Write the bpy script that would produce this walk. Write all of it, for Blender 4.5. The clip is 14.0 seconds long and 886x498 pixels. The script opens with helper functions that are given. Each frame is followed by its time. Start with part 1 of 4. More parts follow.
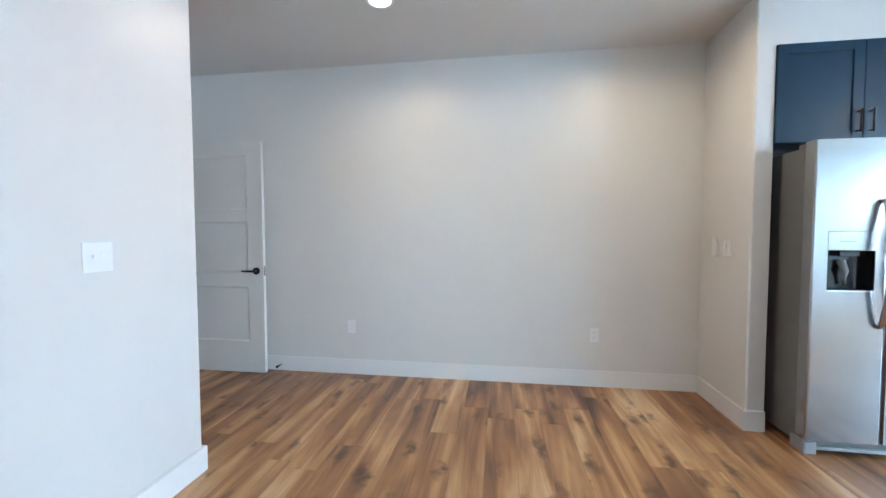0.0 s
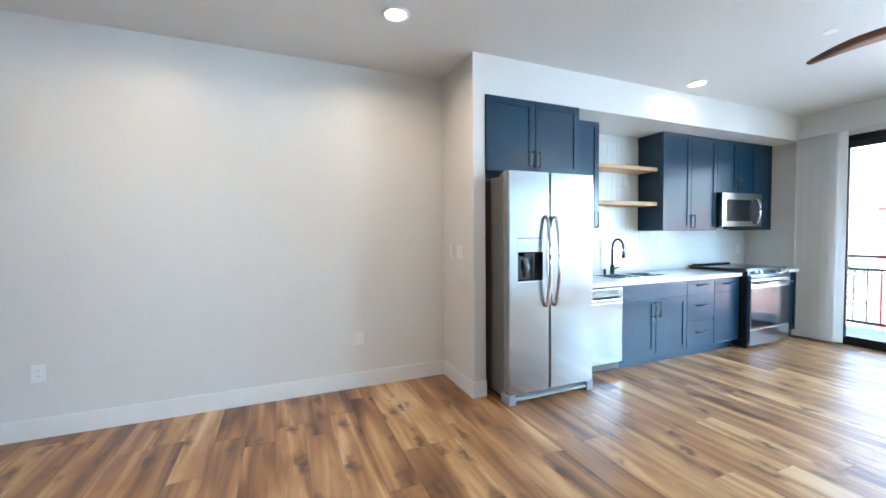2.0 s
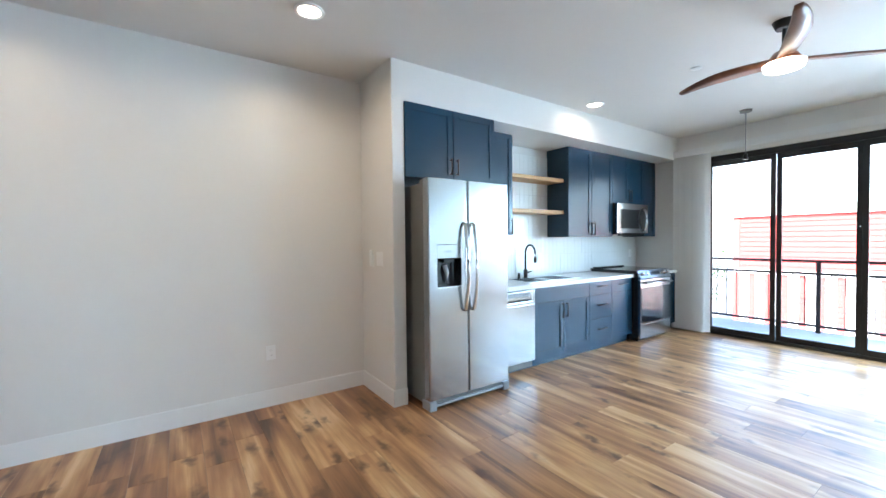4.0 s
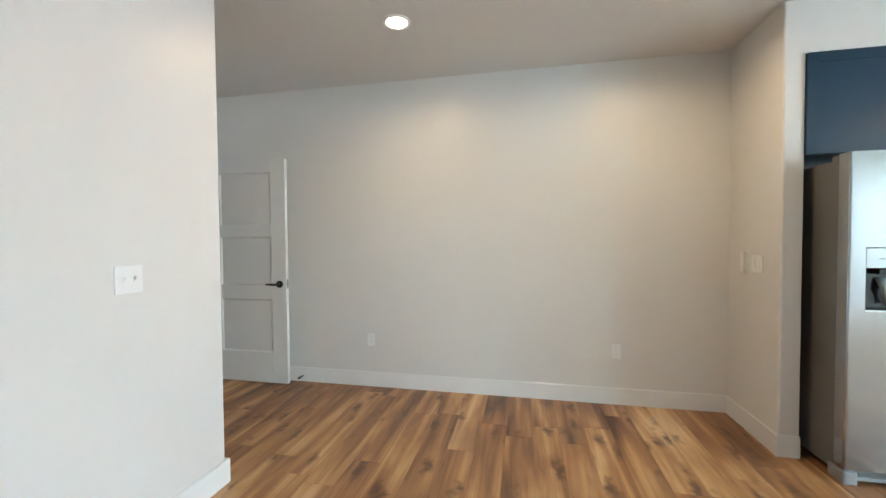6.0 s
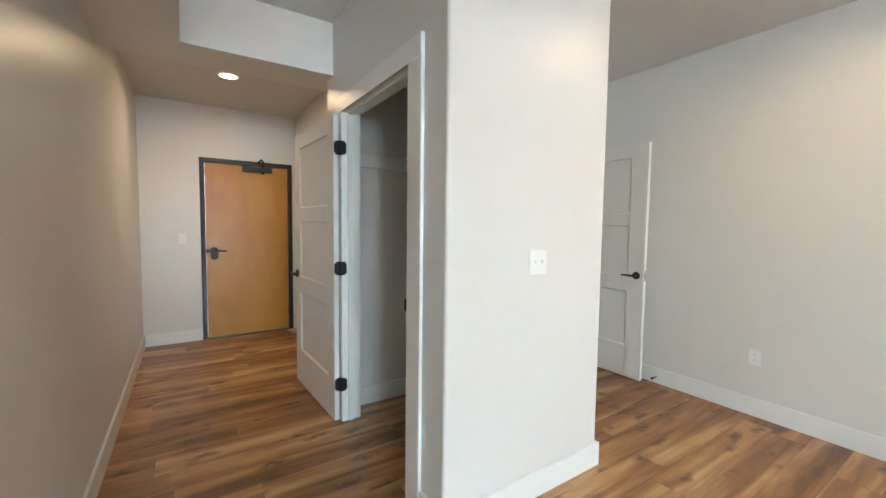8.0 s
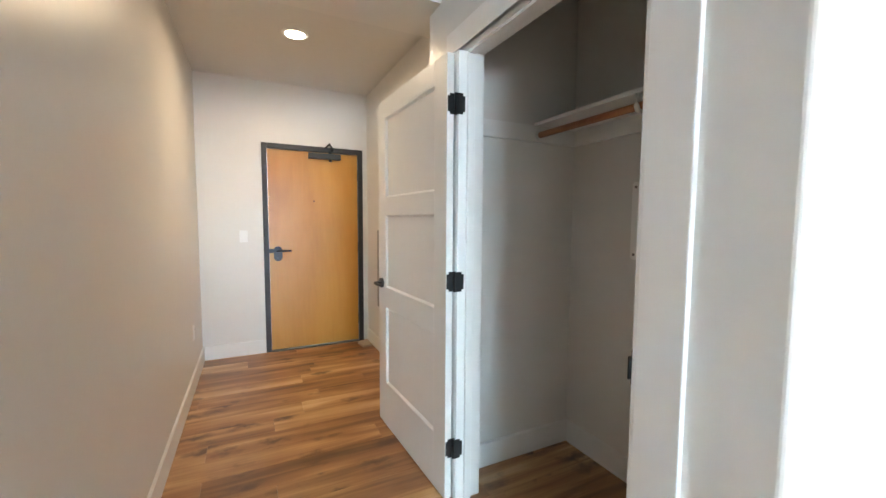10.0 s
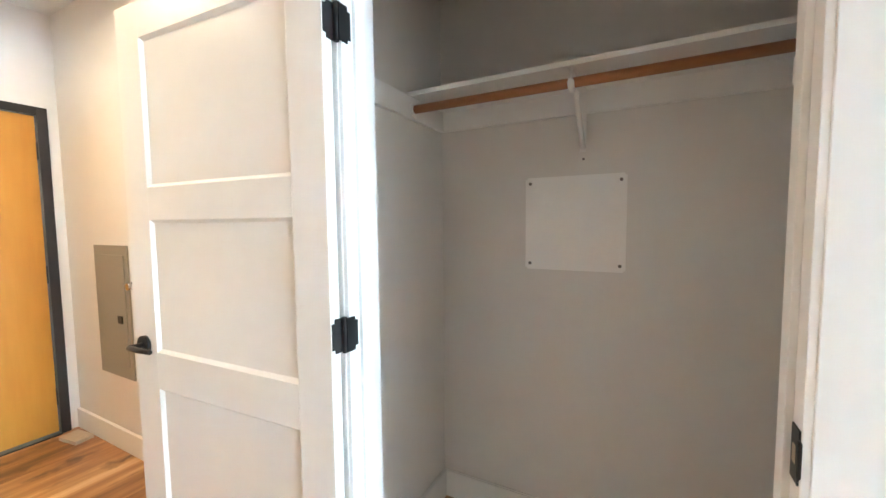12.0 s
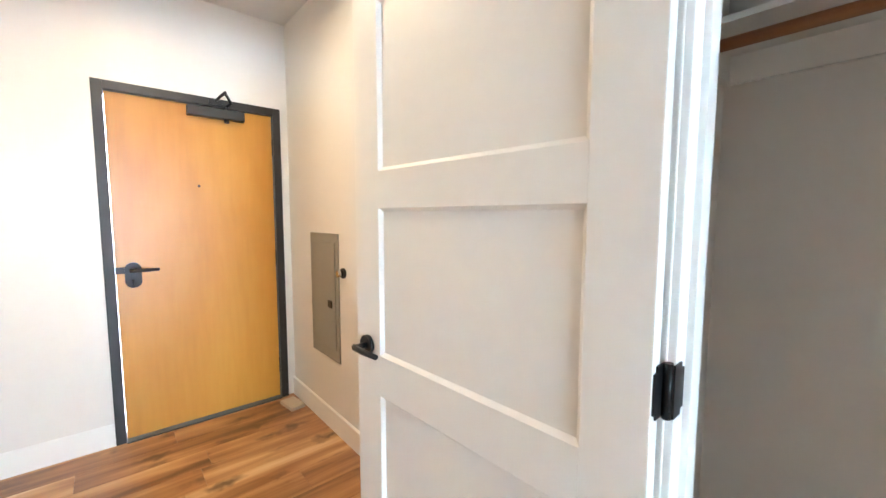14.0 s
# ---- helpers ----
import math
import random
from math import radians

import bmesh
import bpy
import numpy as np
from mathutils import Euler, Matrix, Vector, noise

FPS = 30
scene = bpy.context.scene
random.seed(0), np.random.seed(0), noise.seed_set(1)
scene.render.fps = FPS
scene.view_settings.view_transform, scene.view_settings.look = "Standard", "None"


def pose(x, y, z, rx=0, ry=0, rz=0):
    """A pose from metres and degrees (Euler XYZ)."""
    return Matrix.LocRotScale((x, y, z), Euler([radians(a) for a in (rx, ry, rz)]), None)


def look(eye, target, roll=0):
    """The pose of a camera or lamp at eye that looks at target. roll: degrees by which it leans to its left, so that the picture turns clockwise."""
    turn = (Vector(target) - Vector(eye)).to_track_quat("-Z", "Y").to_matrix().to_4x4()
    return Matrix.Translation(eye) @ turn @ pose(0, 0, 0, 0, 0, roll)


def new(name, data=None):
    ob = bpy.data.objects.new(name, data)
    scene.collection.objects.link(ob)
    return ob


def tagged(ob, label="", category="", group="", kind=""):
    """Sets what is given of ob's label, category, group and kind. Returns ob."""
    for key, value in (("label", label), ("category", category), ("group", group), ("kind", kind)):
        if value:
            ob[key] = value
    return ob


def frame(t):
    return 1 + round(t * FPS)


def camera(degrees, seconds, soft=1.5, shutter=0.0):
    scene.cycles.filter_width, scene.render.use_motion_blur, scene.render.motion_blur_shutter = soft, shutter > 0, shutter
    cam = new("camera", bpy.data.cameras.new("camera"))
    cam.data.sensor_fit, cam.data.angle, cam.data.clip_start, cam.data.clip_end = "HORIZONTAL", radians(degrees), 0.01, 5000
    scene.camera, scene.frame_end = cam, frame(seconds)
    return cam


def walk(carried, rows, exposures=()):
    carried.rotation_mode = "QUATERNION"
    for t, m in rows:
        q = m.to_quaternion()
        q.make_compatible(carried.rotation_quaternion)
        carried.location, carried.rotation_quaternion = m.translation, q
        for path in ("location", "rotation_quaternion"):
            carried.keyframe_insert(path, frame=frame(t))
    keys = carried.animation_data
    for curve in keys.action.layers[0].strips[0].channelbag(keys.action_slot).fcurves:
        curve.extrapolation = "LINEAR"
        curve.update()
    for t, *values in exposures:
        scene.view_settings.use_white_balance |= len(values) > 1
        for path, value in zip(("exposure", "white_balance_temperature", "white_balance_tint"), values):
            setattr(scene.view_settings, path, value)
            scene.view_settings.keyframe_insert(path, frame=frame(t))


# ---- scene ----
cam = camera(97.5, 14.0)
PATH = [
    (0, (-0.12, 0.06, 1.287), (-0.411, 2.036, 1.2), -0.1),
    (0.5, (-0.099, 0.063, 1.304), (-0.113, 2.06, 1.209), -0.2),
    (1, (-0.074, 0.066, 1.314), (0.185, 2.047, 1.221), -0.4),
    (1.5, (-0.022, 0.06, 1.318), (0.49, 1.991, 1.232), -0.4),
    (2, (0.027, 0.031, 1.32), (0.805, 1.872, 1.247), -0.5),
    (2.2, (0.036, 0.036, 1.322), (0.896, 1.84, 1.254), -0.6),
    (2.7, (0.052, 0.037, 1.322), (1.088, 1.747, 1.261), -0.6),
    (3.2, (0.059, 0.037, 1.322), (1.218, 1.667, 1.267), -0.6),
    (3.75, (0.057, 0.038, 1.323), (1.231, 1.657, 1.275), -0.6),
    (4.3, (0.043, 0.039, 1.323), (1.03, 1.778, 1.282), -0.6),
    (4.5, (0.039, 0.037, 1.322), (0.892, 1.845, 1.285), -0.6),
    (5, (0.005, 0.053, 1.314), (0.473, 1.997, 1.284), -0.5),
    (5.5, (-0.024, 0.064, 1.296), (0.008, 2.064, 1.275), -0.3),
    (6, (-0.075, 0.059, 1.353), (-0.483, 2.016, 1.299), -0.4),
    (6.5, (-0.131, 0.025, 1.36), (-0.951, 1.849, 1.297), -0.1),
    (7, (-0.197, -0.004, 1.37), (-1.383, 1.604, 1.285), 0.4),
    (7.5, (-0.289, -0.019, 1.37), (-1.771, 1.318, 1.265), 0.6),
    (8, (-0.39, -0.034, 1.364), (-2.056, 1.066, 1.241), 0.7),
    (8.5, (-0.536, -0.022, 1.342), (-2.331, 0.848, 1.207), 0.8),
    (8.7, (-0.632, 0.001, 1.332), (-2.462, 0.798, 1.2), 0.8),
    (11, (-1.899, -0.021, 1.354), (-3.47, 1.207, 1.201), -0.6),
    (11.5, (-2.09, 0.006, 1.343), (-3.382, 1.526, 1.192), -0.6),
    (12, (-2.237, 0.053, 1.36), (-3.173, 1.815, 1.222), -0.6),
    (12.5, (-2.339, 0.067, 1.359), (-2.92, 1.977, 1.231), -0.4),
    (13, (-2.443, 0.044, 1.354), (-3.039, 1.946, 1.189), -0.1),
    (13.5, (-2.571, 0.046, 1.35), (-3.604, 1.749, 1.174), -0.2),
    (14, (-2.716, 0.133, 1.355), (-4.226, 1.434, 1.183), 0.1),
]
EXPOSURES = [(0, 3.15, 5850, 10), (2.2, 3.35, 5900, 10), (4.3, 3.05, 6050, 10), (5, 2.95, 6300, 10), (6.5, 3.1, 7150, 10), (8.7, 3.4, 7150, 10),
             (11, 4.45, 6550, 10), (12.5, 4.95, 6700, 10), (14, 4.65, 6450, 10)]
walk(cam, [(t, look(eye, target, roll)) for t, eye, target, roll in PATH], EXPOSURES)

# ---------------- light ----------------
world = bpy.data.worlds.new("sky")
scene.world = world
world.use_nodes = True
wn = world.node_tree.nodes
sky = wn.new("ShaderNodeTexSky")
sky.sky_type, sky.sun_disc = "NISHITA", False
sky.sun_elevation, sky.sun_rotation = radians(34), radians(245)
world.node_tree.links.new(sky.outputs[0], wn["Background"].inputs[0])
wn["Background"].inputs[1].default_value = 0.15

sun = new("sun", bpy.data.lights.new("sun", "SUN"))
sun.data.energy, sun.data.angle, sun.data.color = 3.0, radians(0.5), (1, 0.95, 0.88)
sun.matrix_world = look((0, 0, 0), (0.75, 0.35, -0.56))

CEIL = 2.755
HALL_CEIL = 2.69
WARM = (1.0, 0.78, 0.53)


def window_light(x, y0, y1, z0, z1, power, fall):
    lamp = new("window_daylight", bpy.data.lights.new("window_daylight", "AREA"))
    lamp.data.shape, lamp.data.size, lamp.data.size_y = "RECTANGLE", y1 - y0, z1 - z0
    lamp.data.energy, lamp.data.color = power, (0.52, 0.80, 1.0)
    lamp.matrix_world = look((x, (y0 + y1) / 2, (z0 + z1) / 2), (x - 1, (y0 + y1) / 2, (z0 + z1) / 2 - fall))


window_light(6.72, -0.56, 0.50, 0.15, 2.42, 24, 1.0)
window_light(6.72, -2.4, -1.4, 1.3, 2.42, 14, 0.36)


def downlight_light(x, y, z, power):
    lamp = new("downlight_glow", bpy.data.lights.new("downlight_glow", "AREA"))
    lamp.data.shape, lamp.data.size = "DISK", 0.12
    lamp.data.energy, lamp.data.color = power, WARM
    lamp.data.spread = radians(165)
    lamp.matrix_world = pose(x, y, z - 0.022)


LAMPS = [(0.76, 2.52, CEIL, 1.05), (-0.88, 2.50, CEIL, 0.95), (3.77, 2.57, CEIL, 0.22), (-4.48, 0.315, HALL_CEIL, 0.95)]
for lamp_at in LAMPS:
    downlight_light(*lamp_at)
downlight_light(3.42, 0.91, 2.43, 0.4)


# ---------------- materials ----------------
def material(name, colour, rough=0.5, metal=0.0, grain=0.0, grain_scale=40.0, bump=0.0, bump_scale=300.0, spec=0.5, stretch=(1, 1, 1)):
    m = bpy.data.materials.new(name)
    m.use_nodes = True
    n, l = m.node_tree.nodes, m.node_tree.links
    b = n["Principled BSDF"]
    b.inputs["Base Color"].default_value = (*colour, 1)
    b.inputs["Roughness"].default_value = rough
    b.inputs["Metallic"].default_value = metal
    b.inputs["Specular IOR Level"].default_value = spec
    co = n.new("ShaderNodeTexCoord")
    mp = n.new("ShaderNodeMapping")
    mp.inputs["Scale"].default_value = stretch
    l.new(co.outputs["Object"], mp.inputs[0])
    if grain:
        t = n.new("ShaderNodeTexNoise")
        t.inputs["Scale"].default_value, t.inputs["Detail"].default_value = grain_scale, 5
        t2 = n.new("ShaderNodeTexNoise")
        t2.inputs["Scale"].default_value = grain_scale * 0.08
        add = n.new("ShaderNodeMath")
        l.new(mp.outputs[0], t.inputs[0]), l.new(mp.outputs[0], t2.inputs[0])
        l.new(t.outputs[0], add.inputs[0]), l.new(t2.outputs[0], add.inputs[1])
        rg = n.new("ShaderNodeMapRange")
        rg.inputs["From Min"].default_value, rg.inputs["From Max"].default_value = 0.6, 1.4
        rg.inputs["To Min"].default_value, rg.inputs["To Max"].default_value = 1 - grain, 1 + grain
        l.new(add.outputs[0], rg.inputs[0])
        mul = n.new("ShaderNodeVectorMath")
        mul.operation = "SCALE"
        mul.inputs[0].default_value = colour
        l.new(rg.outputs[0], mul.inputs["Scale"])
        l.new(mul.outputs[0], b.inputs["Base Color"])
        rr = n.new("ShaderNodeMapRange")
        rr.inputs["To Min"].default_value, rr.inputs["To Max"].default_value = rough * 0.85, min(1, rough * 1.15)
        l.new(t2.outputs[0], rr.inputs[0]), l.new(rr.outputs[0], b.inputs["Roughness"])
    if bump:
        bt = n.new("ShaderNodeTexNoise")
        bt.inputs["Scale"].default_value, bt.inputs["Detail"].default_value = bump_scale, 3
        l.new(mp.outputs[0], bt.inputs[0])
        bn = n.new("ShaderNodeBump")
        bn.inputs["Strength"].default_value, bn.inputs["Distance"].default_value = bump, 0.001
        l.new(bt.outputs[0], bn.inputs["Height"]), l.new(bn.outputs[0], b.inputs["Normal"])
    return m


def wood(name, stops, along="y", across=16.0, length=0.9, knots=0.0, rough=0.4, rings=0.25, drift=0.5, spread=0.42):
    """Timber: streaks along one axis, blotches and knots, each piece its own cut."""
    m = bpy.data.materials.new(name)
    m.use_nodes = True
    n, l = m.node_tree.nodes, m.node_tree.links
    b = n["Principled BSDF"]
    co, oi = n.new("ShaderNodeTexCoord"), n.new("ShaderNodeObjectInfo")
    geo = n.new("ShaderNodeNewGeometry")
    ad = n.new("ShaderNodeMath")
    l.new(oi.outputs["Random"], ad.inputs[0]), l.new(geo.outputs["Random Per Island"], ad.inputs[1])
    sh = n.new("ShaderNodeVectorMath")
    sh.operation = "MULTIPLY_ADD"
    sc = n.new("ShaderNodeVectorMath")
    sc.operation = "SCALE"
    sc.inputs[0].default_value = (37.0, 53.0, 71.0)
    l.new(ad.outputs[0], sc.inputs["Scale"])
    sh.inputs[1].default_value = (1, 1, 1)
    l.new(co.outputs["Object"], sh.inputs[0]), l.new(sc.outputs[0], sh.inputs[2])

    def stretched(a, c, detail=4.0, dist=0.0):
        mp = n.new("ShaderNodeMapping")
        mp.inputs["Scale"].default_value = {"y": (a, c, a), "z": (a, a, c), "x": (c, a, a)}[along]
        t = n.new("ShaderNodeTexNoise")
        t.inputs["Scale"].default_value, t.inputs["Detail"].default_value, t.inputs["Distortion"].default_value = 1.0, detail, dist
        l.new(sh.outputs[0], mp.inputs[0]), l.new(mp.outputs[0], t.inputs[0])
        return t.outputs[0]

    broad, fine, blot = stretched(across, length, 3, 0.6), stretched(across * 9, length * 4, 4), stretched(across * 0.35, length * 1.6, 3, 0.4)

    def mix(x, y, k):
        q = n.new("ShaderNodeMath")
        q.operation = "MULTIPLY_ADD"
        q.inputs[1].default_value = k
        l.new(x, q.inputs[0])
        if y is None:
            q.inputs[2].default_value = 0
        else:
            l.new(y, q.inputs[2])
        return q.outputs[0]

    v = mix(broad, mix(fine, mix(blot, mix(ad.outputs[0], None, drift * 0.3), 0.55), rings), 1.0)
    rg = n.new("ShaderNodeMapRange")
    mid = 0.5 * (1 + rings + 0.55) + drift * 0.29
    rg.inputs["From Min"].default_value, rg.inputs["From Max"].default_value = mid - spread, mid + spread
    l.new(v, rg.inputs[0])
    ramp = n.new("ShaderNodeValToRGB")
    e = ramp.color_ramp.elements
    while len(e) < len(stops):
        e.new(0.5)
    for el, (p, c) in zip(e, stops):
        el.position, el.color = p, (*c, 1)
    l.new(rg.outputs[0], ramp.inputs[0])
    out = ramp.outputs[0]
    if knots:
        mp = n.new("ShaderNodeMapping")
        mp.inputs["Scale"].default_value = {"y": (8.0, 2.9, 5), "z": (5, 5, 2.6), "x": (2.6, 5, 5)}[along]
        warp = n.new("ShaderNodeTexNoise")
        warp.inputs["Scale"].default_value = 14
        l.new(sh.outputs[0], warp.inputs[0])
        wm = n.new("ShaderNodeVectorMath")
        wm.operation = "MULTIPLY_ADD"
        wm.inputs[1].default_value = (0.10, 0.10, 0.10)
        l.new(warp.outputs["Color"], wm.inputs[0]), l.new(sh.outputs[0], wm.inputs[2])
        vo = n.new("ShaderNodeTexVoronoi")
        vo.inputs["Scale"].default_value = 1
        l.new(wm.outputs[0], mp.inputs[0]), l.new(mp.outputs[0], vo.inputs[0])
        kr = n.new("ShaderNodeMapRange")
        kr.inputs["From Min"].default_value, kr.inputs["From Max"].default_value = 0.08, 0.34
        kr.inputs["To Min"].default_value, kr.inputs["To Max"].default_value = knots, 0
        l.new(vo.outputs["Distance"], kr.inputs[0])
        kc = n.new("ShaderNodeMix")
        kc.data_type = "RGBA"
        kc.inputs[7].default_value = (0.085, 0.031, 0.012, 1)
        l.new(kr.outputs[0], kc.inputs[0]), l.new(out, kc.inputs[6])
        out = kc.outputs[2]
    l.new(out, b.inputs["Base Color"])
    rr = n.new("ShaderNodeMapRange")
    rr.inputs["To Min"].default_value, rr.inputs["To Max"].default_value = rough * 0.8, rough * 1.25
    l.new(fine, rr.inputs[0]), l.new(rr.outputs[0], b.inputs["Roughness"])
    bn = n.new("ShaderNodeBump")
    bn.inputs["Strength"].default_value, bn.inputs["Distance"].default_value = 0.25, 0.0006
    l.new(fine, bn.inputs["Height"]), l.new(bn.outputs[0], b.inputs["Normal"])
    return m


def emitter(name, colour, strength):
    m = bpy.data.materials.new(name)
    m.use_nodes = True
    b = m.node_tree.nodes["Principled BSDF"]
    b.inputs["Base Color"].default_value = (0.8, 0.8, 0.8, 1)
    b.inputs["Emission Color"].default_value = (*colour, 1)
    b.inputs["Emission Strength"].default_value = strength
    return m


def clear_glass(name, tint=(1, 1, 1)):
    m = bpy.data.materials.new(name)
    m.use_nodes = True
    b = m.node_tree.nodes["Principled BSDF"]
    b.inputs["Base Color"].default_value = (*tint, 1)
    b.inputs["Roughness"].default_value = 0.02
    b.inputs["Transmission Weight"].default_value = 1.0
    b.inputs["IOR"].default_value = 1.1
    return m


PAINT = material("wall_paint", (0.73, 0.71, 0.68), 0.335, 0, 0.012, 30, 0.35, 170, 0.5)
CEILING_PAINT = material("ceiling_paint", (0.70, 0.685, 0.665), 0.6, 0, 0.015, 20, 0.35, 200, 0.3)
TRIM = material("trim_paint", (0.81, 0.805, 0.79), 0.34, 0, 0.012, 25, 0.08, 120)
DOOR_PAINT = material("door_paint", (0.75, 0.735, 0.705), 0.36, 0, 0.015, 25, 0.15, 260)
NAVY = material("navy_cabinet_paint", (0.008, 0.038, 0.074), 0.25, 0, 0.0, 30, 0.05, 200)
BLACK = material("black_metal", (0.012, 0.012, 0.013), 0.42, 0.3, 0.1, 60)
FRAME_BLACK = material("dark_frame_paint", (0.014, 0.012, 0.012), 0.45, 0.0, 0.08, 40)
STEEL = material("brushed_steel", (0.40, 0.405, 0.41), 0.19, 1.0)
STEEL_BRIGHT = material("polished_steel", (0.68, 0.68, 0.68), 0.17, 1.0)
GREY_SIDE = material("fridge_side_enamel", (0.17, 0.165, 0.155), 0.5, 0.2, 0.04, 60, 0.15, 400)
DARK_PLASTIC = material("black_glossy_plastic", (0.012, 0.012, 0.014), 0.12, 0, 0.05, 60)
GREY_PLASTIC = material("grey_plastic", (0.30, 0.31, 0.32), 0.45, 0, 0.05, 60)
WHITE_PLASTIC = material("white_plastic", (0.83, 0.83, 0.82), 0.3, 0, 0.01, 60)
QUARTZ = material("white_quartz", (0.80, 0.80, 0.79), 0.16, 0, 0.03, 90)
TILE = material("white_ceramic_tile", (0.76, 0.76, 0.74), 0.13, 0, 0.03, 25, 0.1, 30)
GROUT = material("grey_grout", (0.66, 0.65, 0.63), 0.85, 0, 0.06, 60)
BOARD = material("white_access_panel", (0.90, 0.89, 0.87), 0.35, 0, 0.015, 40, 0.1, 150)
PANEL_GREY = material("grey_enamel", (0.29, 0.29, 0.265), 0.45, 0.2, 0.03, 50, 0.1, 200)
SCREW = material("dull_screw", (0.18, 0.17, 0.16), 0.4, 0.8)
BLIND = material("white_vinyl_slat", (0.74, 0.74, 0.73), 0.5, 0, 0.03, 40, 0.1, 90)
b = BLIND.node_tree.nodes["Principled BSDF"]
b.inputs["Subsurface Weight"].default_value, b.inputs["Subsurface Radius"].default_value = 0.3, (0.01, 0.01, 0.01)
CARD = material("brown_cardboard", (0.48, 0.40, 0.31), 0.8, 0, 0.08, 50, 0.2, 90)
GLASS = clear_glass("window_glass")
GLOW = emitter("lamp_glow", (1.0, 0.86, 0.66), 2.0)
FLOOR_WOOD = wood("plank_floor", [(0.0, (0.085, 0.031, 0.011)), (0.22, (0.20, 0.085, 0.031)), (0.48, (0.36, 0.168, 0.063)), (0.75, (0.56, 0.315, 0.138)), (1.0, (0.73, 0.50, 0.28))],
                  "y", 10.0, 0.8, 0.9, 0.35, 0.16, 0.5, 0.31)
FLOOR_WOOD.node_tree.nodes["Principled BSDF"].inputs["Specular IOR Level"].default_value = 0.8
ENTRY_WOOD = wood("birch_door", [(0.0, (0.38, 0.152, 0.017)), (0.5, (0.48, 0.21, 0.027)), (1.0, (0.56, 0.27, 0.044))], "z", 4.0, 0.8, 0.0, 0.33, 0.3, 0.0)
SHELF_WOOD = wood("oak_shelf", [(0.0, (0.42, 0.22, 0.075)), (1.0, (0.62, 0.37, 0.16))], "x", 20.0, 1.2, 0.0, 0.45, 0.35, 0.2)
ROD_WOOD = wood("fir_rod", [(0.0, (0.26, 0.085, 0.026)), (1.0, (0.42, 0.17, 0.06))], "x", 26.0, 1.5, 0.0, 0.4, 0.35, 0.2)
FAN_WOOD = wood("walnut_blade", [(0.0, (0.09, 0.03, 0.016)), (1.0, (0.22, 0.09, 0.045))], "x", 14.0, 1.2, 0.0, 0.35, 0.35, 0.2)
SIDING = material("red_siding", (0.42, 0.07, 0.06), 0.7, 0, 0.12, 3, 0.1, 20)
CONCRETE = material("balcony_concrete", (0.38, 0.37, 0.35), 0.85, 0, 0.12, 8, 0.4, 80)
STREET = material("pale_concrete_paving", (0.40, 0.395, 0.38), 0.9, 0, 0.25, 3, 0.5, 30)
BARK = material("bark", (0.10, 0.07, 0.05), 0.9, 0, 0.3, 20, 0.6, 60)
LEAF = material("leaf", (0.06, 0.11, 0.035), 0.6, 0, 0.4, 4)


# ---------------- building helpers ----------------
def add_box(bm, x0, x1, y0, y1, z0, z1, bevel=0.0):
    m = Matrix.Translation(((x0 + x1) / 2, (y0 + y1) / 2, (z0 + z1) / 2)) @ Matrix.Diagonal((abs(x1 - x0), abs(y1 - y0), abs(z1 - z0), 1))
    made = bmesh.ops.create_cube(bm, size=1, matrix=m)
    if bevel:
        edges = list({e for v in made["verts"] for e in v.link_edges})
        bmesh.ops.bevel(bm, geom=edges, offset=bevel, segments=2, profile=0.6, affect="EDGES")
    return bm


def box(x0, x1, y0, y1, z0, z1, bevel=0.0):
    return add_box(bmesh.new(), x0, x1, y0, y1, z0, z1, bevel)


def rod(a, b, r, segments=16, r2=None):
    bm = bmesh.new()
    a, b = Vector(a), Vector(b)
    q = (b - a).to_track_quat("Z", "Y").to_matrix().to_4x4()
    bmesh.ops.create_cone(bm, cap_ends=True, segments=segments, radius1=r, radius2=r if r2 is None else r2, depth=(b - a).length,
                          matrix=Matrix.Translation((a + b) / 2) @ q)
    for f in bm.faces:
        f.smooth = len(f.verts) == 4
    return bm


def tube(points, r, segments=10):
    """A bent round bar through the points."""
    pts = [Vector(p) for p in points]
    bm = bmesh.new()
    rings = []
    for i, p in enumerate(pts):
        d = (pts[min(i + 1, len(pts) - 1)] - pts[max(i - 1, 0)]).normalized()
        q = d.to_track_quat("Z", "Y")
        rr = r[i] if isinstance(r, (list, tuple)) else r
        rings.append([bm.verts.new(p + q @ Vector((rr * math.cos(k * math.tau / segments), rr * math.sin(k * math.tau / segments), 0))) for k in range(segments)])
    for a, b in zip(rings, rings[1:]):
        for k in range(segments):
            bm.faces.new((a[k], a[(k + 1) % segments], b[(k + 1) % segments], b[k])).smooth = True
    bm.faces.new(rings[0][::-1])
    bm.faces.new(rings[-1])
    bmesh.ops.recalc_face_normals(bm, faces=bm.faces)
    return bm


def link_mesh(name, bm, mat):
    me = bpy.data.meshes.new(name)
    bm.to_mesh(me)
    bm.free()
    if mat:
        me.materials.append(mat)
    return new(name, me)


def part(name, bm, mat, parent, label=""):
    ob = link_mesh(name, bm, mat)
    ob.parent = parent
    if parent.parent is None:
        ob.matrix_parent_inverse = Matrix.Translation(-parent.location)
    return tagged(ob, label)


def thing(name, at, label, category, group=""):
    ob = new(name)
    ob.empty_display_size = 0.05
    ob.location = at
    return tagged(ob, label, category, group)


def structure(name, bm, mat, label, category):
    return tagged(link_mesh(name, bm, mat), label, category, kind="structure")


